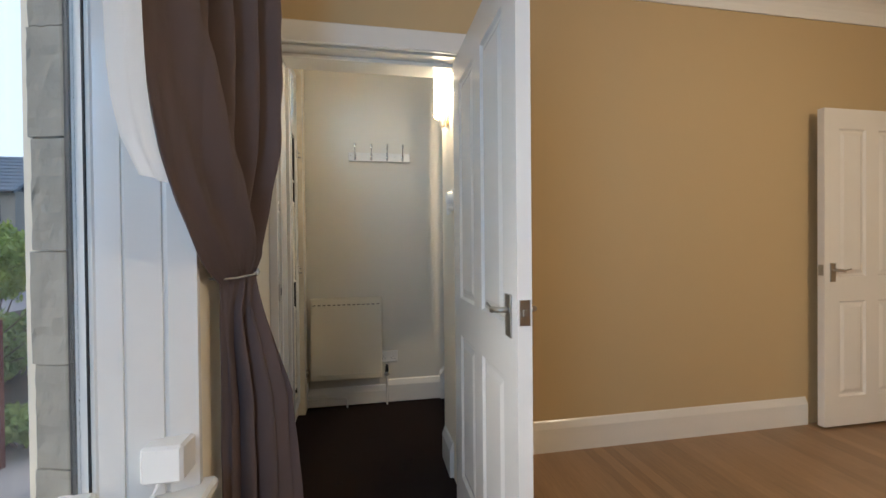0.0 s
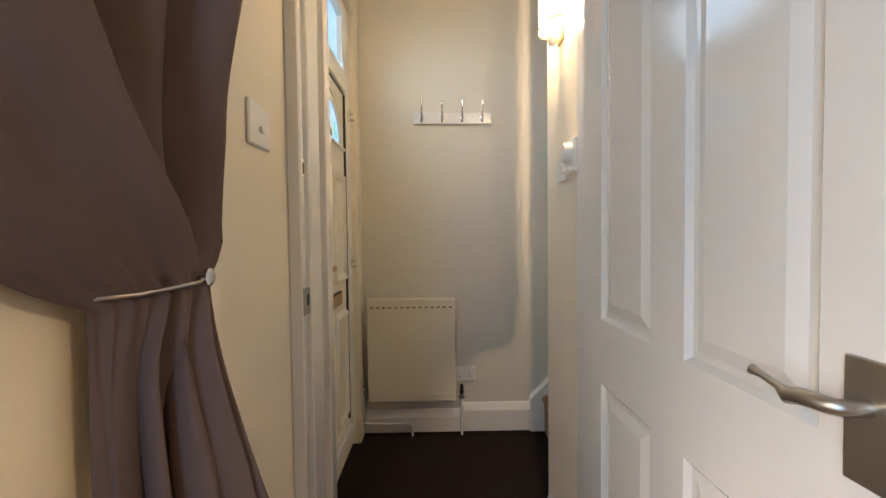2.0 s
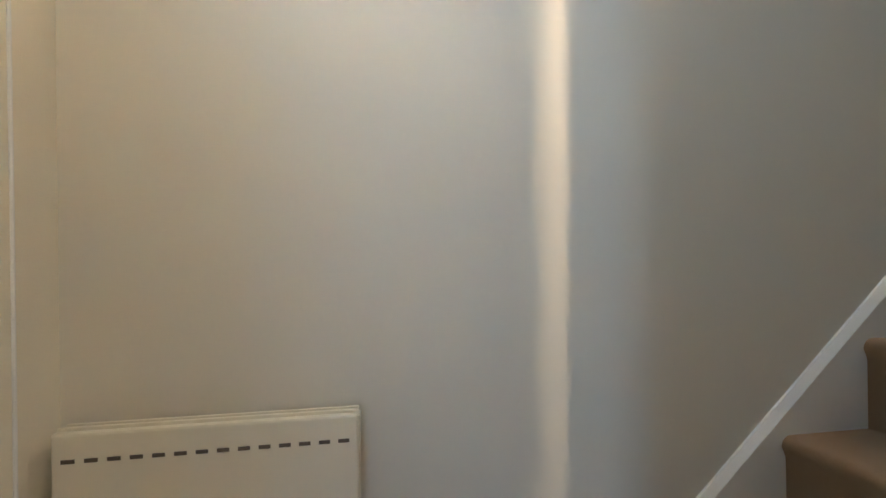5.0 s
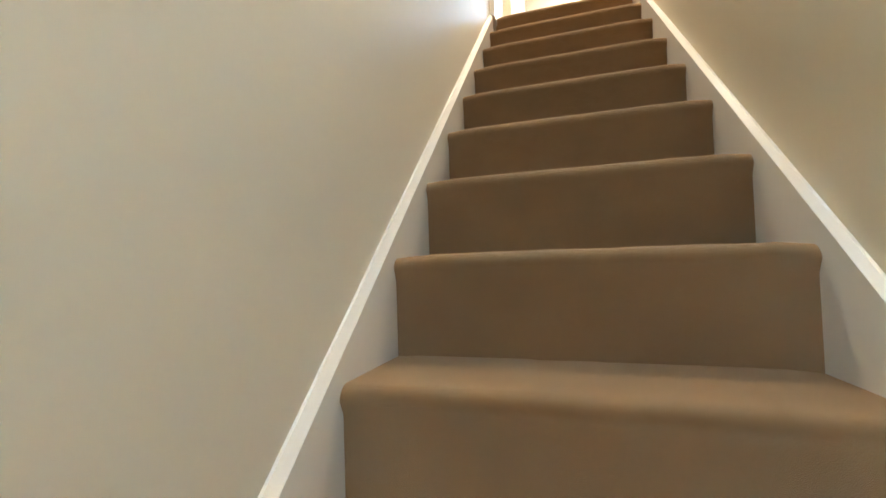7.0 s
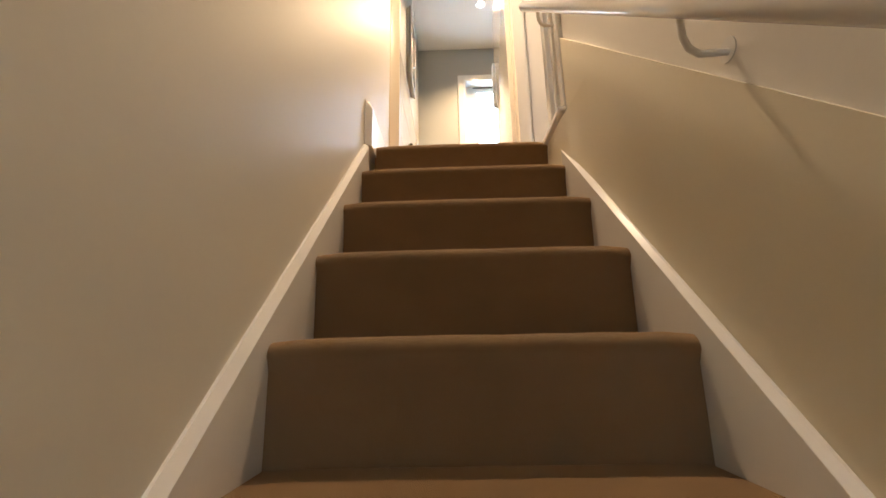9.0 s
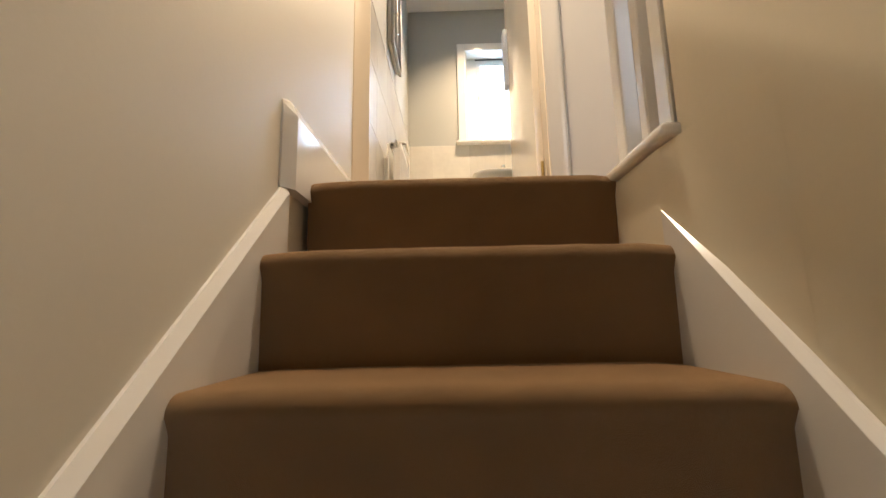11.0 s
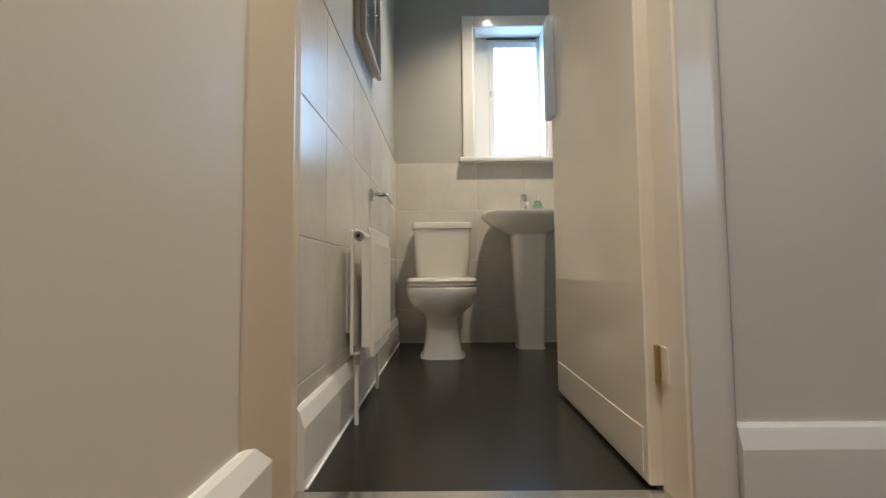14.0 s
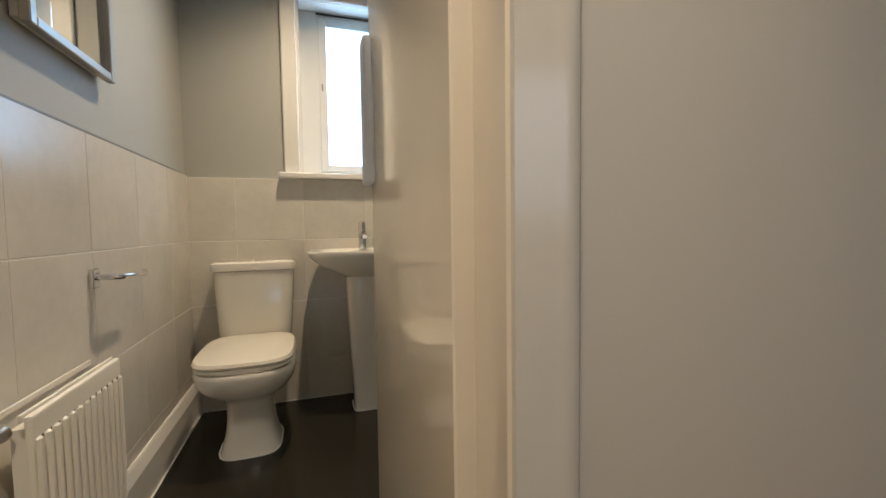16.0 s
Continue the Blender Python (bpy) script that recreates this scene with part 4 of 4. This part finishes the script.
tube(bm, [(6.66, -1.0, ZL + 0.965), (6.66, -1.0, ZL + 1.0), (6.64, -1.0, ZL + 1.005)], [0.008, 0.006, 0.005], 8)
part("pump", bm, PLASTIC, soap)

brad = panel_radiator("bathroom_radiator", 0.365, 0.425, "white double panel radiator with fluted front below paper holder", 0.082, RAD_WHITE, 13, 13, False)
brad.location = (5.240, -0.127, 3.210)
for x in (5.30, 5.52):
    part("wall_bracket", boxes((x, x + 0.03, -0.046, -0.0215, 3.28, 3.56)), RAD_WHITE, brad)
bm = bmesh.new()
tube(bm, [(5.222, -0.078, 3.608), (5.244, -0.078, 3.608)], [0.015, 0.017], 14)
part("bleed_valve", bm, NICKEL, brad, "metal air valve", 50)
bm = bmesh.new()
tube(bm, [(5.219, -0.078, 3.608), (5.222, -0.078, 3.608)], [0.007, 0.007], 8)
part("bleed_slot", bm, BLACK, brad)
v = thing("radiator_valve", (5.222, -0.074, 3.21), "chrome angled valve on white pipe", "valve", "bathroom valves")
radiator_valve(v, 5.222, -0.074, 3.205, ZL, 0.035)
v = thing("radiator_valve", (5.625, -0.074, 3.21), "white valve cap on white pipe", "valve", "bathroom valves")
radiator_valve(v, 5.625, -0.074, 3.205, ZL, 0.04)

hold = thing("paper_holder", (5.74, -0.03, 3.84), "empty chrome toilet roll holder on the tiles", "paper holder")
part("base", boxes((5.712, 5.752, -0.034, -0.0195, 3.812, 3.868, 0.003)), CHROME, hold)
bm = bmesh.new()
tube(bm, [(5.735, -0.03, 3.842), (5.735, -0.085, 3.842), (5.745, -0.093, 3.842), (5.88, -0.093, 3.836), (5.905, -0.093, 3.838)], [0.009, 0.009, 0.0085, 0.008, 0.010], 10)
part("arm", bm, CHROME, hold, smooth=50)

cab = thing("mirror_cabinet", (5.65, -0.05, 4.43), "slim framed mirror on the wall above tiles", "mirror")
part("body", boxes((5.47, 5.86, -0.032, -0.0105, 4.45, 5.15, 0.003)), RAD_WHITE, cab, "pale painted cabinet side")
part("frame", boxes((5.46, 5.485, -0.055, -0.032, 4.44, 5.16, 0.003), (5.845, 5.87, -0.055, -0.032, 4.44, 5.16, 0.003), (5.485, 5.845, -0.055, -0.032, 4.44, 4.465, 0.003), (5.485, 5.845, -0.055, -0.032, 5.135, 5.16, 0.003)), NICKEL, cab, "grey metal frame")
part("glass", boxes((5.485, 5.845, -0.040, -0.033, 4.465, 5.135)), MIRROR, cab)
part("knob", boxes((5.66, 5.672, -0.064, -0.055, 4.645, 4.657, 0.002)), CHROME, cab)

bdoor = thing("bathroom_door", (4.805, -0.82, ZL), "glossy cream flush bathroom door standing open", "door")
part("leaf", boxes((4.812, 5.535, -0.846, -0.806, ZL + 0.012, ZL + 2.0, 0.003)), CREAM_GLOSS, bdoor)
part("kick_panel", boxes((4.835, 5.515, -0.8065, -0.8035, ZL + 0.03, ZL + 0.13, 0.001)), CREAM_GLOSS, bdoor)
for z in (3.28, 4.75):
    h = part("hinge", boxes((4.772, 4.8115, -0.846, -0.8345, z - 0.040, z + 0.040, 0.001)), CREAM_GLOSS, bdoor, "painted butt hinge")
    bm = bmesh.new()
    tube(bm, [(4.803, -0.828, z - 0.041), (4.803, -0.828, z + 0.041)], 0.0065, 10)
    part("knuckle", bm, BRASS, h, smooth=50)
pad = thing("hanging_towel", (5.50, -0.79, 4.1), "narrow cream cloth hung over the edge of the bathroom door", "towel")
part("cloth", boxes((5.462, 5.537, -0.8055, -0.778, 4.10, 4.51, 0.006)), LINING, pad)

# ---- living room window, curtain and outside ----
window_2 = thing("living_window", (-0.1, -3.2, 0.62), "white plastic living room window in a deep panelled reveal", "window")
part("window_frame", boxes((-0.122, -0.072, -2.208, -2.150, 0.62, 2.40, 0.004), (-0.150, -0.072, -4.3, -4.24, 0.62, 2.40, 0.006), (-0.150, -0.072, -4.24, -2.208, 0.62, 0.70, 0.006), (-0.150, -0.072, -4.24, -2.208, 2.33, 2.40, 0.006), (-0.150, -0.072, -3.28, -3.21, 0.70, 2.33, 0.006)), UPVC, window_2)
part("gasket", boxes((-0.121, -0.113, -2.216, -2.206, 0.69, 2.34), (-0.088, -0.084, -2.212, -2.206, 0.69, 2.34)), BLACK, window_2, "dark rubber glazing gasket")
for y0, y1 in ((-3.215, -2.208), (-4.245, -3.275)):
    p = part("pane", boxes((-0.108, -0.104, y0, y1, 0.695, 2.335)), PANE, window_2)
    p.visible_shadow = False
bm = bmesh.new()
prism(bm, [(-0.072, -2.205), (-0.030, -2.190), (-0.030, -2.184), (-0.022, -2.184), (-0.022, -2.190), (0.040, -2.165), (0.040, -2.158), (0.050, -2.158), (0.052, -2.164), (0.106, -2.142), (0.106, -2.126), (-0.072, -2.126)], "z", 0.655, 2.39)
part("reveal_panel", bm, GLOSS, window_2, "white panelled window reveal")
part("window_board", boxes((-0.072, 0.135, -4.28, -2.10, 0.622, 0.654, 0.008)), GLOSS, window_2)
tb = thing("phone_socket_box", (0.06, -2.15, 0.74), "white plastic junction box with a cable on the reveal", "junction box")
part("case", boxes((0.010, 0.098, -2.215, -2.140, 0.700, 0.785, 0.007)), PLASTIC, tb)
bm = bmesh.new()
tube(bm, [(0.05, -2.216, 0.705), (0.045, -2.225, 0.69), (0.03, -2.23, 0.66), (0.02, -2.235, 0.657)], 0.004, 6)
part("cable", bm, PLASTIC, tb)


def curtain_mesh(amp, inset):
    bm = bmesh.new()
    nz, nu = 90, 170
    grid = []
    for j in range(nz + 1):
        z = 0.03 + (2.48 - 0.03) * j / nz
        above = z >= 1.15
        f = abs(z - 1.15)
        if above:
            left = -2.030 - 0.362 * (1 - math.exp(-f / 0.125))
            right = -1.872 - 0.10 * (1 - math.exp(-(f / 0.16) ** 2)) + 0.06 * f
            depth = 0.045 + 0.115 * (1 - math.exp(-f / 0.13))
        else:
            left = -2.030 - 0.01 * f
            right = -1.872 - 0.055 * (1 - math.exp(-f / 0.10))
            depth = 0.045 + 0.27 * f if f < 0.36 else 0.142 + 0.06 * (f - 0.36)
        gather = math.exp(-(f / 0.08) ** 2)
        split = 0.86 - 0.85 * f
        row = []
        for i in range(nu + 1):
            u = i / nu
            wob = u + 0.02 * noise.noise((u * 3, z * 1.7, 2)) + 0.01 * math.sin(z * 4 + u * 6)
            y = left + inset + (right - left - 2 * inset) * u
            if above:
                ridge = abs(math.sin(wob * math.pi * 5.6 + 0.5)) ** 0.75 * 2 - 1.15
                behind = 1 / (1 + math.exp(-(u - split) * 55))
                roll = math.sin(math.pi * min(1, max(0, u / max(0.2, split + 0.06)))) ** 1.1 if u < split + 0.06 else 0.0
                bulge = 0.040 * min(1, f / 0.10) * math.exp(-(f / 0.75) ** 2)
                x = 0.118 + depth * u ** 1.8 + bulge * roll + amp * min(1, f / 0.35) * ridge * (0.03 + 1.05 * behind) + (1 - behind) * min(1, f / 0.12) * (0.013 * math.sin(2 * math.pi * (1.5 * u + 1.1 * f) + 0.4) + 0.006 * math.sin(2 * math.pi * (3.1 * u + 1.9 * f) + 1.0)) * (1 - 0.95 * u ** 6) - 0.034 * behind * min(1, f / 0.08) * (1 - 0.6 * gather) + 0.02 * gather * math.sin(math.pi * u)
            else:
                lap = 1 / (1 + math.exp(-(u - 0.42) * 16))
                ridge = 0.35 * math.sin(wob * math.pi * 3.2 + 0.4) * (1 - lap) + lap * (abs(math.sin(wob * math.pi * 5.2 + 0.3)) ** 0.75 * 2 - 1.1)
                fine = math.sin(wob * 2 * math.pi * 8.5 + 1.0)
                open_ = min(1, f / 0.25)
                x = 0.118 + depth * u ** 1.3 + 0.02 * gather * math.sin(math.pi * u) + amp * (0.25 + 0.75 * open_) * ridge * (0.55 + 0.45 * u) + 0.005 * fine * (1 - 0.8 * open_) * (0.3 + 0.7 * lap)
                y += 0.020 * open_ * math.sin(wob * 2 * math.pi * 3.6 + 0.5) * math.sin(math.pi * u)
            x += 0.004 * noise.noise((u * 14, z * 5, 3)) + 0.005 * noise.noise((u * 9 + z * 5, z * 9, 7)) * (1 if above else 0.5)
            row.append(bm.verts.new((max(0.094, x), y, z - 0.02 * (1 - u) * gather)))
        grid.append(row)
    for a, b in zip(grid, grid[1:]):
        for i in range(nu):
            bm.faces.new((a[i], a[i + 1], b[i + 1], b[i]))
    return bm


cur = thing("curtain", (0.2, -2.1, 2.48), "mauve brown woven curtain gathered by a tieback on the wall hook", "curtain")
c = part("drape", curtain_mesh(0.042, 0), CURTAIN, cur, smooth=180)
sol = c.modifiers.new("thickness", "SOLIDIFY")
sol.thickness = 0.004
bm = bmesh.new()
grid = []
for j in range(21):
    z = 1.36 + 1.11 * j / 20
    left = -2.39 - 0.09 * (1 - math.exp(-(z - 1.36) / 0.06)) - 0.02 * (z - 1.36)
    grid.append([bm.verts.new((0.112 + 0.006 * math.sin(i * 1.3 + z * 3), left + (0.10 * i / 8), z)) for i in range(9)])
for a, b in zip(grid, grid[1:]):
    for i in range(8):
        bm.faces.new((a[i], a[i + 1], b[i + 1], b[i]))
part("lining", bm, LINING, cur, "white curtain lining catching the daylight", 180)
bm = bmesh.new()
tube(bm, [(0.095, -2.036, 1.142), (0.130, -2.032, 1.142), (0.158, -2.005, 1.143), (0.176, -1.96, 1.146), (0.186, -1.93, 1.148), (0.172, -1.900, 1.151)], 0.0030, 8)
part("tieback", bm, NICKEL, cur, "slim satin metal holdback", 60)
hk = thing("tieback_hook", (0.1, -1.90, 1.15), "small metal curtain hook with a round knob", "hook")
bm = bmesh.new()
tube(bm, [(LW, -1.899, 1.152), (0.170, -1.899, 1.152), (0.173, -1.899, 1.152), (0.183, -1.899, 1.152), (0.187, -1.899, 1.152)], [0.005, 0.005, 0.013, 0.013, 0.006], 12)
part("stem", bm, CHROME, hk, smooth=50)
pole = thing("curtain_pole", (0.2, -3.2, 2.5), "dark curtain pole above the window", "curtain pole")
bm = bmesh.new()
tube(bm, [(0.2, -4.6, 2.5), (0.2, -1.62, 2.5)], 0.014, 12)
part("pole", bm, TWIG, pole, smooth=50)
part("bracket", boxes((LW, 0.2, -1.70, -1.68, 2.475, 2.49)), TWIG, pole)
part("bracket", boxes((LW, 0.2, -4.5, -4.48, 2.475, 2.49)), TWIG, pole)

# outside: stone jamb, path, garden, houses
setting("ground", boxes((-120, 60, -80, 120, -0.6, -0.27)), GRASS_FAR, "dull green ground running to the distance")
setting("pavement", boxes((-2.25, -0.27, -9, 0.9, -0.5, -0.25)), PAVING, "grey concrete path in front of the house")
bed = setting("garden_bed", boxes((-7.5, -2.26, -9, 14, -0.5, -0.20)), SOIL, "dark soil of the front garden bed")
setting("road", boxes((-14, -7.6, -60, 90, -0.5, -0.24)), PAVING, "grey road beyond the garden")
rng = random.Random(4)
wall_out = setting("stone_facade", boxes((-0.232, -0.2305, -1.63, 0.2, -0.5, 3.0)), MORTAR, "mortar core of the stone front wall")


def rough_block(bm, x0, x1, y0, y1, z0, z1):
    box(bm, x0, x1, y0, y1, z0, z1)
    bmesh.ops.subdivide_edges(bm, edges=bm.edges[:], cuts=11, use_grid_fill=True)
    mid, half = Vector(((x0 + x1) / 2, (y0 + y1) / 2, (z0 + z1) / 2)), Vector(((x1 - x0) / 2, (y1 - y0) / 2, (z1 - z0) / 2))
    for v in bm.verts:
        p = v.co.copy()
        edge = min(1.0, min(abs(abs(p[i] - mid[i]) - half[i]) for i in (1, 2)) / 0.05) if abs(abs(p.x - mid.x) - half.x) < 1e-4 else min(1.0, abs(abs(p.z - mid.z) - half.z) / 0.05)
        d = Vector((noise.noise(p * 22), noise.noise(p * 22 + Vector((5, 0, 0))), 0)) * 0.010 * edge
        d += Vector((noise.noise(p * 60), noise.noise(p * 60 + Vector((5, 0, 0))), noise.noise(p * 40))) * 0.0025
        v.co += d
        if v.co.y < y0 + 0.02:
            v.co.y -= 0.030 * (v.co.x - x0) / (x1 - x0)


z = -0.25
i = 0
while z < 2.9:
    h = 0.247 + rng.uniform(-0.012, 0.012)
    bm = bmesh.new()
    rough_block(bm, -0.236 - rng.uniform(0, 0.006), -0.125, -2.136 - rng.uniform(0, 0.005), -1.62, z + 0.002, z + h - 0.002)
    ob = part("stone", bm, STONE, wall_out)
    z += h
setting("stone_sill", boxes((-0.42, -0.270, -4.4, -2.10, 0.46, 0.612, 0.012), (-0.270, -0.152, -4.4, -2.16, 0.46, 0.612)), STONE, "buff stone window sill")


def leaf_clump(name, centre, size, count, leaf, material, label, seed, twigs=10):
    r = random.Random(seed)
    t = thing(name, centre, label, "bush")
    bm = bmesh.new()
    cx, cy, cz = centre
    for _ in range(count):
        d = Vector((r.gauss(0, 1), r.gauss(0, 1), r.gauss(0, 1))).normalized() * r.uniform(0.55, 1.0) ** 0.6
        lump = 0.75 + 0.35 * noise.noise(d * 2.3 + Vector((seed, 0, 0)))
        p = Vector((cx + d.x * size[0] * lump, cy + d.y * size[1] * lump, cz + max(-0.9, d.z) * size[2] * lump))
        m = Matrix.Translation(p) @ Euler((r.uniform(0, 6.3), r.uniform(0, 6.3), r.uniform(0, 6.3))).to_matrix().to_4x4()
        s = leaf * r.uniform(0.6, 1.4)
        q = [m @ Vector(v) for v in ((-s, 0, 0), (0, -s * 0.45, s * 0.12), (s, 0, 0), (0, s * 0.45, s * 0.12))]
        bm.faces.new([bm.verts.new(v) for v in q])
    part("leaves", bm, material, t)["kind"] = "stuff"
    bm = bmesh.new()
    for _ in range(twigs):
        a = r.uniform(0, 6.3)
        e = Vector((cx + math.cos(a) * size[0] * 0.8, cy + math.sin(a) * size[1] * 0.8, cz + r.uniform(-0.2, 0.8) * size[2]))
        b = Vector((cx + r.uniform(-0.1, 0.1), cy + r.uniform(-0.1, 0.1), -0.25))
        mid = (e + b) / 2 + Vector((r.uniform(-0.1, 0.1), r.uniform(-0.1, 0.1), 0.1))
        tube(bm, [b, mid, e], [0.014, 0.009, 0.004], 5)
    part("stems", bm, TWIG, t)
    return t


def along(dx, dy, k):
    return (0.463 + dx * k, -3.108 + dy * k)


x, y = along(-0.94, 1.085, 4.0)
leaf_clump("shrub", (x, y, 0.30), (0.85, 0.8, 0.45), 2600, 0.045, LEAF, "green leafy shrub with bare twigs in the garden bed", 3, 26)
x, y = along(-0.84, 1.10, 4.6)
leaf_clump("shrub", (x, y, 0.15), (0.7, 0.7, 0.42), 1800, 0.04, LEAF, "sparse green shrub behind the red post", 5, 24)
x, y = along(-0.80, 1.08, 3.2)
leaf_clump("ground_plant", (x, y, -0.08), (0.5, 0.4, 0.16), 900, 0.04, LEAF, "low green plants at the edge of the path", 6, 4)
x, y = along(-0.93, 1.08, 3.1)
leaf_clump("ground_plant", (x, y, -0.1), (0.5, 0.4, 0.14), 900, 0.04, LEAF, "low green weeds beside the path", 7, 4)
x, y = along(-0.825, 1.085, 8.5)
leaf_clump("conifer", (x, y, 0.95), (0.72, 0.72, 0.92), 5200, 0.06, LEAF_LIME, "lime green rounded conifer by the road", 8, 6)
x, y = along(-0.99, 1.09, 13)
leaf_clump("hedge", (x, y, 0.25), (3.6, 1.0, 0.6), 5000, 0.09, LEAF, "dark clipped hedge across the road", 9, 6)
x, y = along(-0.855, 1.082, 2.85)
post = thing("garden_post", (x, y, -0.25), "weathered red brown timber post with a dark cap", "post")
part("shaft", boxes((x - 0.055, x + 0.055, y - 0.055, y + 0.055, -0.25, 0.755, 0.006)), RED_WOOD, post)
part("cap", boxes((x - 0.04, x + 0.04, y - 0.04, y + 0.04, 0.755, 0.80, 0.015)), BLACK, post)
part("rail_end", boxes((x - 0.9, x - 0.056, y - 0.02, y + 0.02, -0.12, -0.05)), TWIG, post)

setting("backdrop_sky", boxes((-131, -130, -40, 190, -5, 110)), WHITE_SKY, "white overcast sky")
house = thing("house", (-25, 29, -0.3), "grey rendered house across the road with tiled roof", "house")
HX, HY = along(-0.84, 1.085, 30)
wall = part("wall", boxes((HX - 9, HX + 1.6, HY, HY + 7, -0.3, 5.2)), RENDER, house)
bm = bmesh.new()
prism(bm, [(HY - 0.5, 5.15), (HY + 3.5, 8.2), (HY + 7.5, 5.15), (HY + 7.3, 5.05), (HY + 3.5, 7.95), (HY - 0.4, 5.02)], "x", HX - 9.3, HX + 1.9)
roof = part("roof", bm, SLATE, house)
for k in range(10):
    f = k / 10
    part("tile_course", boxes((HX - 9.3, HX + 1.9, HY - 0.5 + 4 * f, HY - 0.5 + 4 * f + 0.12, 5.17 + 3.05 * f, 5.26 + 3.05 * f)), SLATE, roof)
part("gutter", boxes((HX - 9.3, HX + 1.9, HY - 0.62, HY - 0.5, 5.0, 5.12)), BLACK, house)
wn_ = part("window", boxes((HX - 0.75, HX + 0.75, HY - 0.04, HY, 3.1, 4.5)), BLACK, house, "dark framed upstairs window")
part("pane", boxes((HX - 0.62, HX - 0.05, HY - 0.06, HY - 0.04, 3.22, 4.38)), HOUSE_GLASS, wn_)
part("pane", boxes((HX + 0.05, HX + 0.62, HY - 0.06, HY - 0.04, 3.22, 4.38)), HOUSE_GLASS, wn_)
bm = bmesh.new()
prism(bm, [(HY - 2.2, 2.0), (HY, 2.9), (HY, 2.7), (HY - 2.1, 1.85)], "x", HX - 9.0, HX - 0.6)
part("porch_roof", bm, SLATE, house)
part("porch_wall", boxes((HX - 8.8, HX - 0.9, HY - 1.8, HY - 0.002, -0.3, 2.0)), RENDER, house)
part("window", boxes((HX - 2.0, HX - 1.2, HY - 1.84, HY - 1.80, 0.5, 1.2)), BLACK, house)

# lamp fittings over landing and bathroom, and an added, unseen pendant in the living room
for x, y, lab in ((4.15, -0.47, "small lit downlight in the landing ceiling"), (6.05, -0.76, "small lit downlight in the bathroom ceiling")):
    t = thing("downlight", (x, y, 5.724), lab, "ceiling lamp", "upstairs downlights")
    bm = bmesh.new()
    ring = [(x + 0.05 * math.cos(i * math.pi / 12), y + 0.05 * math.sin(i * math.pi / 12), 5.718) for i in range(25)]
    tube(bm, ring, 0.007, 8)
    part("rim", bm, CHROME, t, smooth=50)
    part("lens", boxes((x - 0.025, x + 0.025, y - 0.025, y + 0.025, 5.712, 5.724, 0.004)), BULB, t)
x, y, z = 2.9, -3.3, 2.25
t = thing("added_pendant", (x, y, 2.851), "unseen white pendant fitting added above the living room fill light", "ceiling lamp")
bm = bmesh.new()
tube(bm, [(x, y, 2.851), (x, y, 2.831)], [0.045, 0.04], 16)
tube(bm, [(x, y, 2.831), (x, y, z + 0.09)], 0.004, 6)
tube(bm, [(x, y, z + 0.12), (x, y, z + 0.075)], [0.018, 0.02], 12)
part("fitting", bm, PLASTIC, t, smooth=50)

# ---- pieces: tiles and floor strips ----
setting("tile_backing_left", boxes((VB + 0.002, BX - 0.001, -0.0204, -0.0005, ZL + 0.001, 4.258)), GROUT, "white grout bed of the side wall")
back = setting("tile_backing_window", boxes((BX - 0.0194, BX - 0.0005, -1.799, -0.0208, ZL + 0.001, 4.252)), GROUT, "white grout bed below the window")
left = bpy.data.objects["tile_backing_left"]


def tile_mesh(w, h, t=0.008):
    bm = bmesh.new()
    box(bm, 0, w, -t, 0, 0, h, 0.0012)
    me = bpy.data.meshes.new("tile")
    bm.to_mesh(me)
    bm.free()
    me.materials.append(TILE)
    return me


TS, G = 0.3445, 0.0035
made = {}


def tile(parent, m, w, h):
    key = (round(w, 3), round(h, 3))
    if key not in made:
        made[key] = tile_mesh(*key)
    ob = new("tile", made[key])
    ob.parent = parent
    ob.matrix_world = m


# solid dark strip in place of the shaded gap at the tiles' top edge
setting("tile_top_shade_strip", boxes((VB + 0.003, BX - 0.022, -0.0225, -0.0105, 4.2608, 4.2660)), TILE_TOP_SHADE, "thin grey strip standing in for the shade line along the tile tops")
rows_z = [(ZL + 0.005, 3.230 - G), (3.230, 3.5745 - G), (3.5745, 3.919 - G), (3.919, 4.2605)]
xs = [VB + 0.003, 5.053] + [5.053 + TS * i for i in range(1, 5)] + [BX - 0.013]
for z0, z1 in rows_z:
    for a, b in zip(xs, xs[1:]):
        tile(left, Matrix.Translation((a, -0.0135, z0)), b - a - 0.0012, z1 - z0)
ys = [-0.023, -0.248, -0.248 - TS, -0.248 - 2 * TS, -0.248 - 3 * TS, -0.248 - 4 * TS, -1.798]
for z0, z1 in rows_z:
    z1 = min(z1, 4.251)
    for a, b in zip(ys, ys[1:]):
        tile(back, Matrix.Translation((BX - 0.0125, a, z0)) @ Matrix.Rotation(radians(-90), 4, "Z"), a - b - 0.0015, z1 - z0)
strips = {}
for length in (1.2, 0.86, 0.52):
    bm = bmesh.new()
    box(bm, 0, 0.0637, 0, length - 0.0006, 0, 0.0118)
    me = bpy.data.meshes.new("strip")
    bm.to_mesh(me)
    bm.free()
    me.materials.append(LAMINATE)
    strips[length] = me
for i in range(42):
    y = -0.963
    for length in (((1.2, 0.86, 0.52)[i % 3]), 1.2):
        y -= length
        ob = new("floor_strip", strips[length])
        ob.parent = floor
        ob.location = (1.052 + i * 0.0639, y, -0.0118)
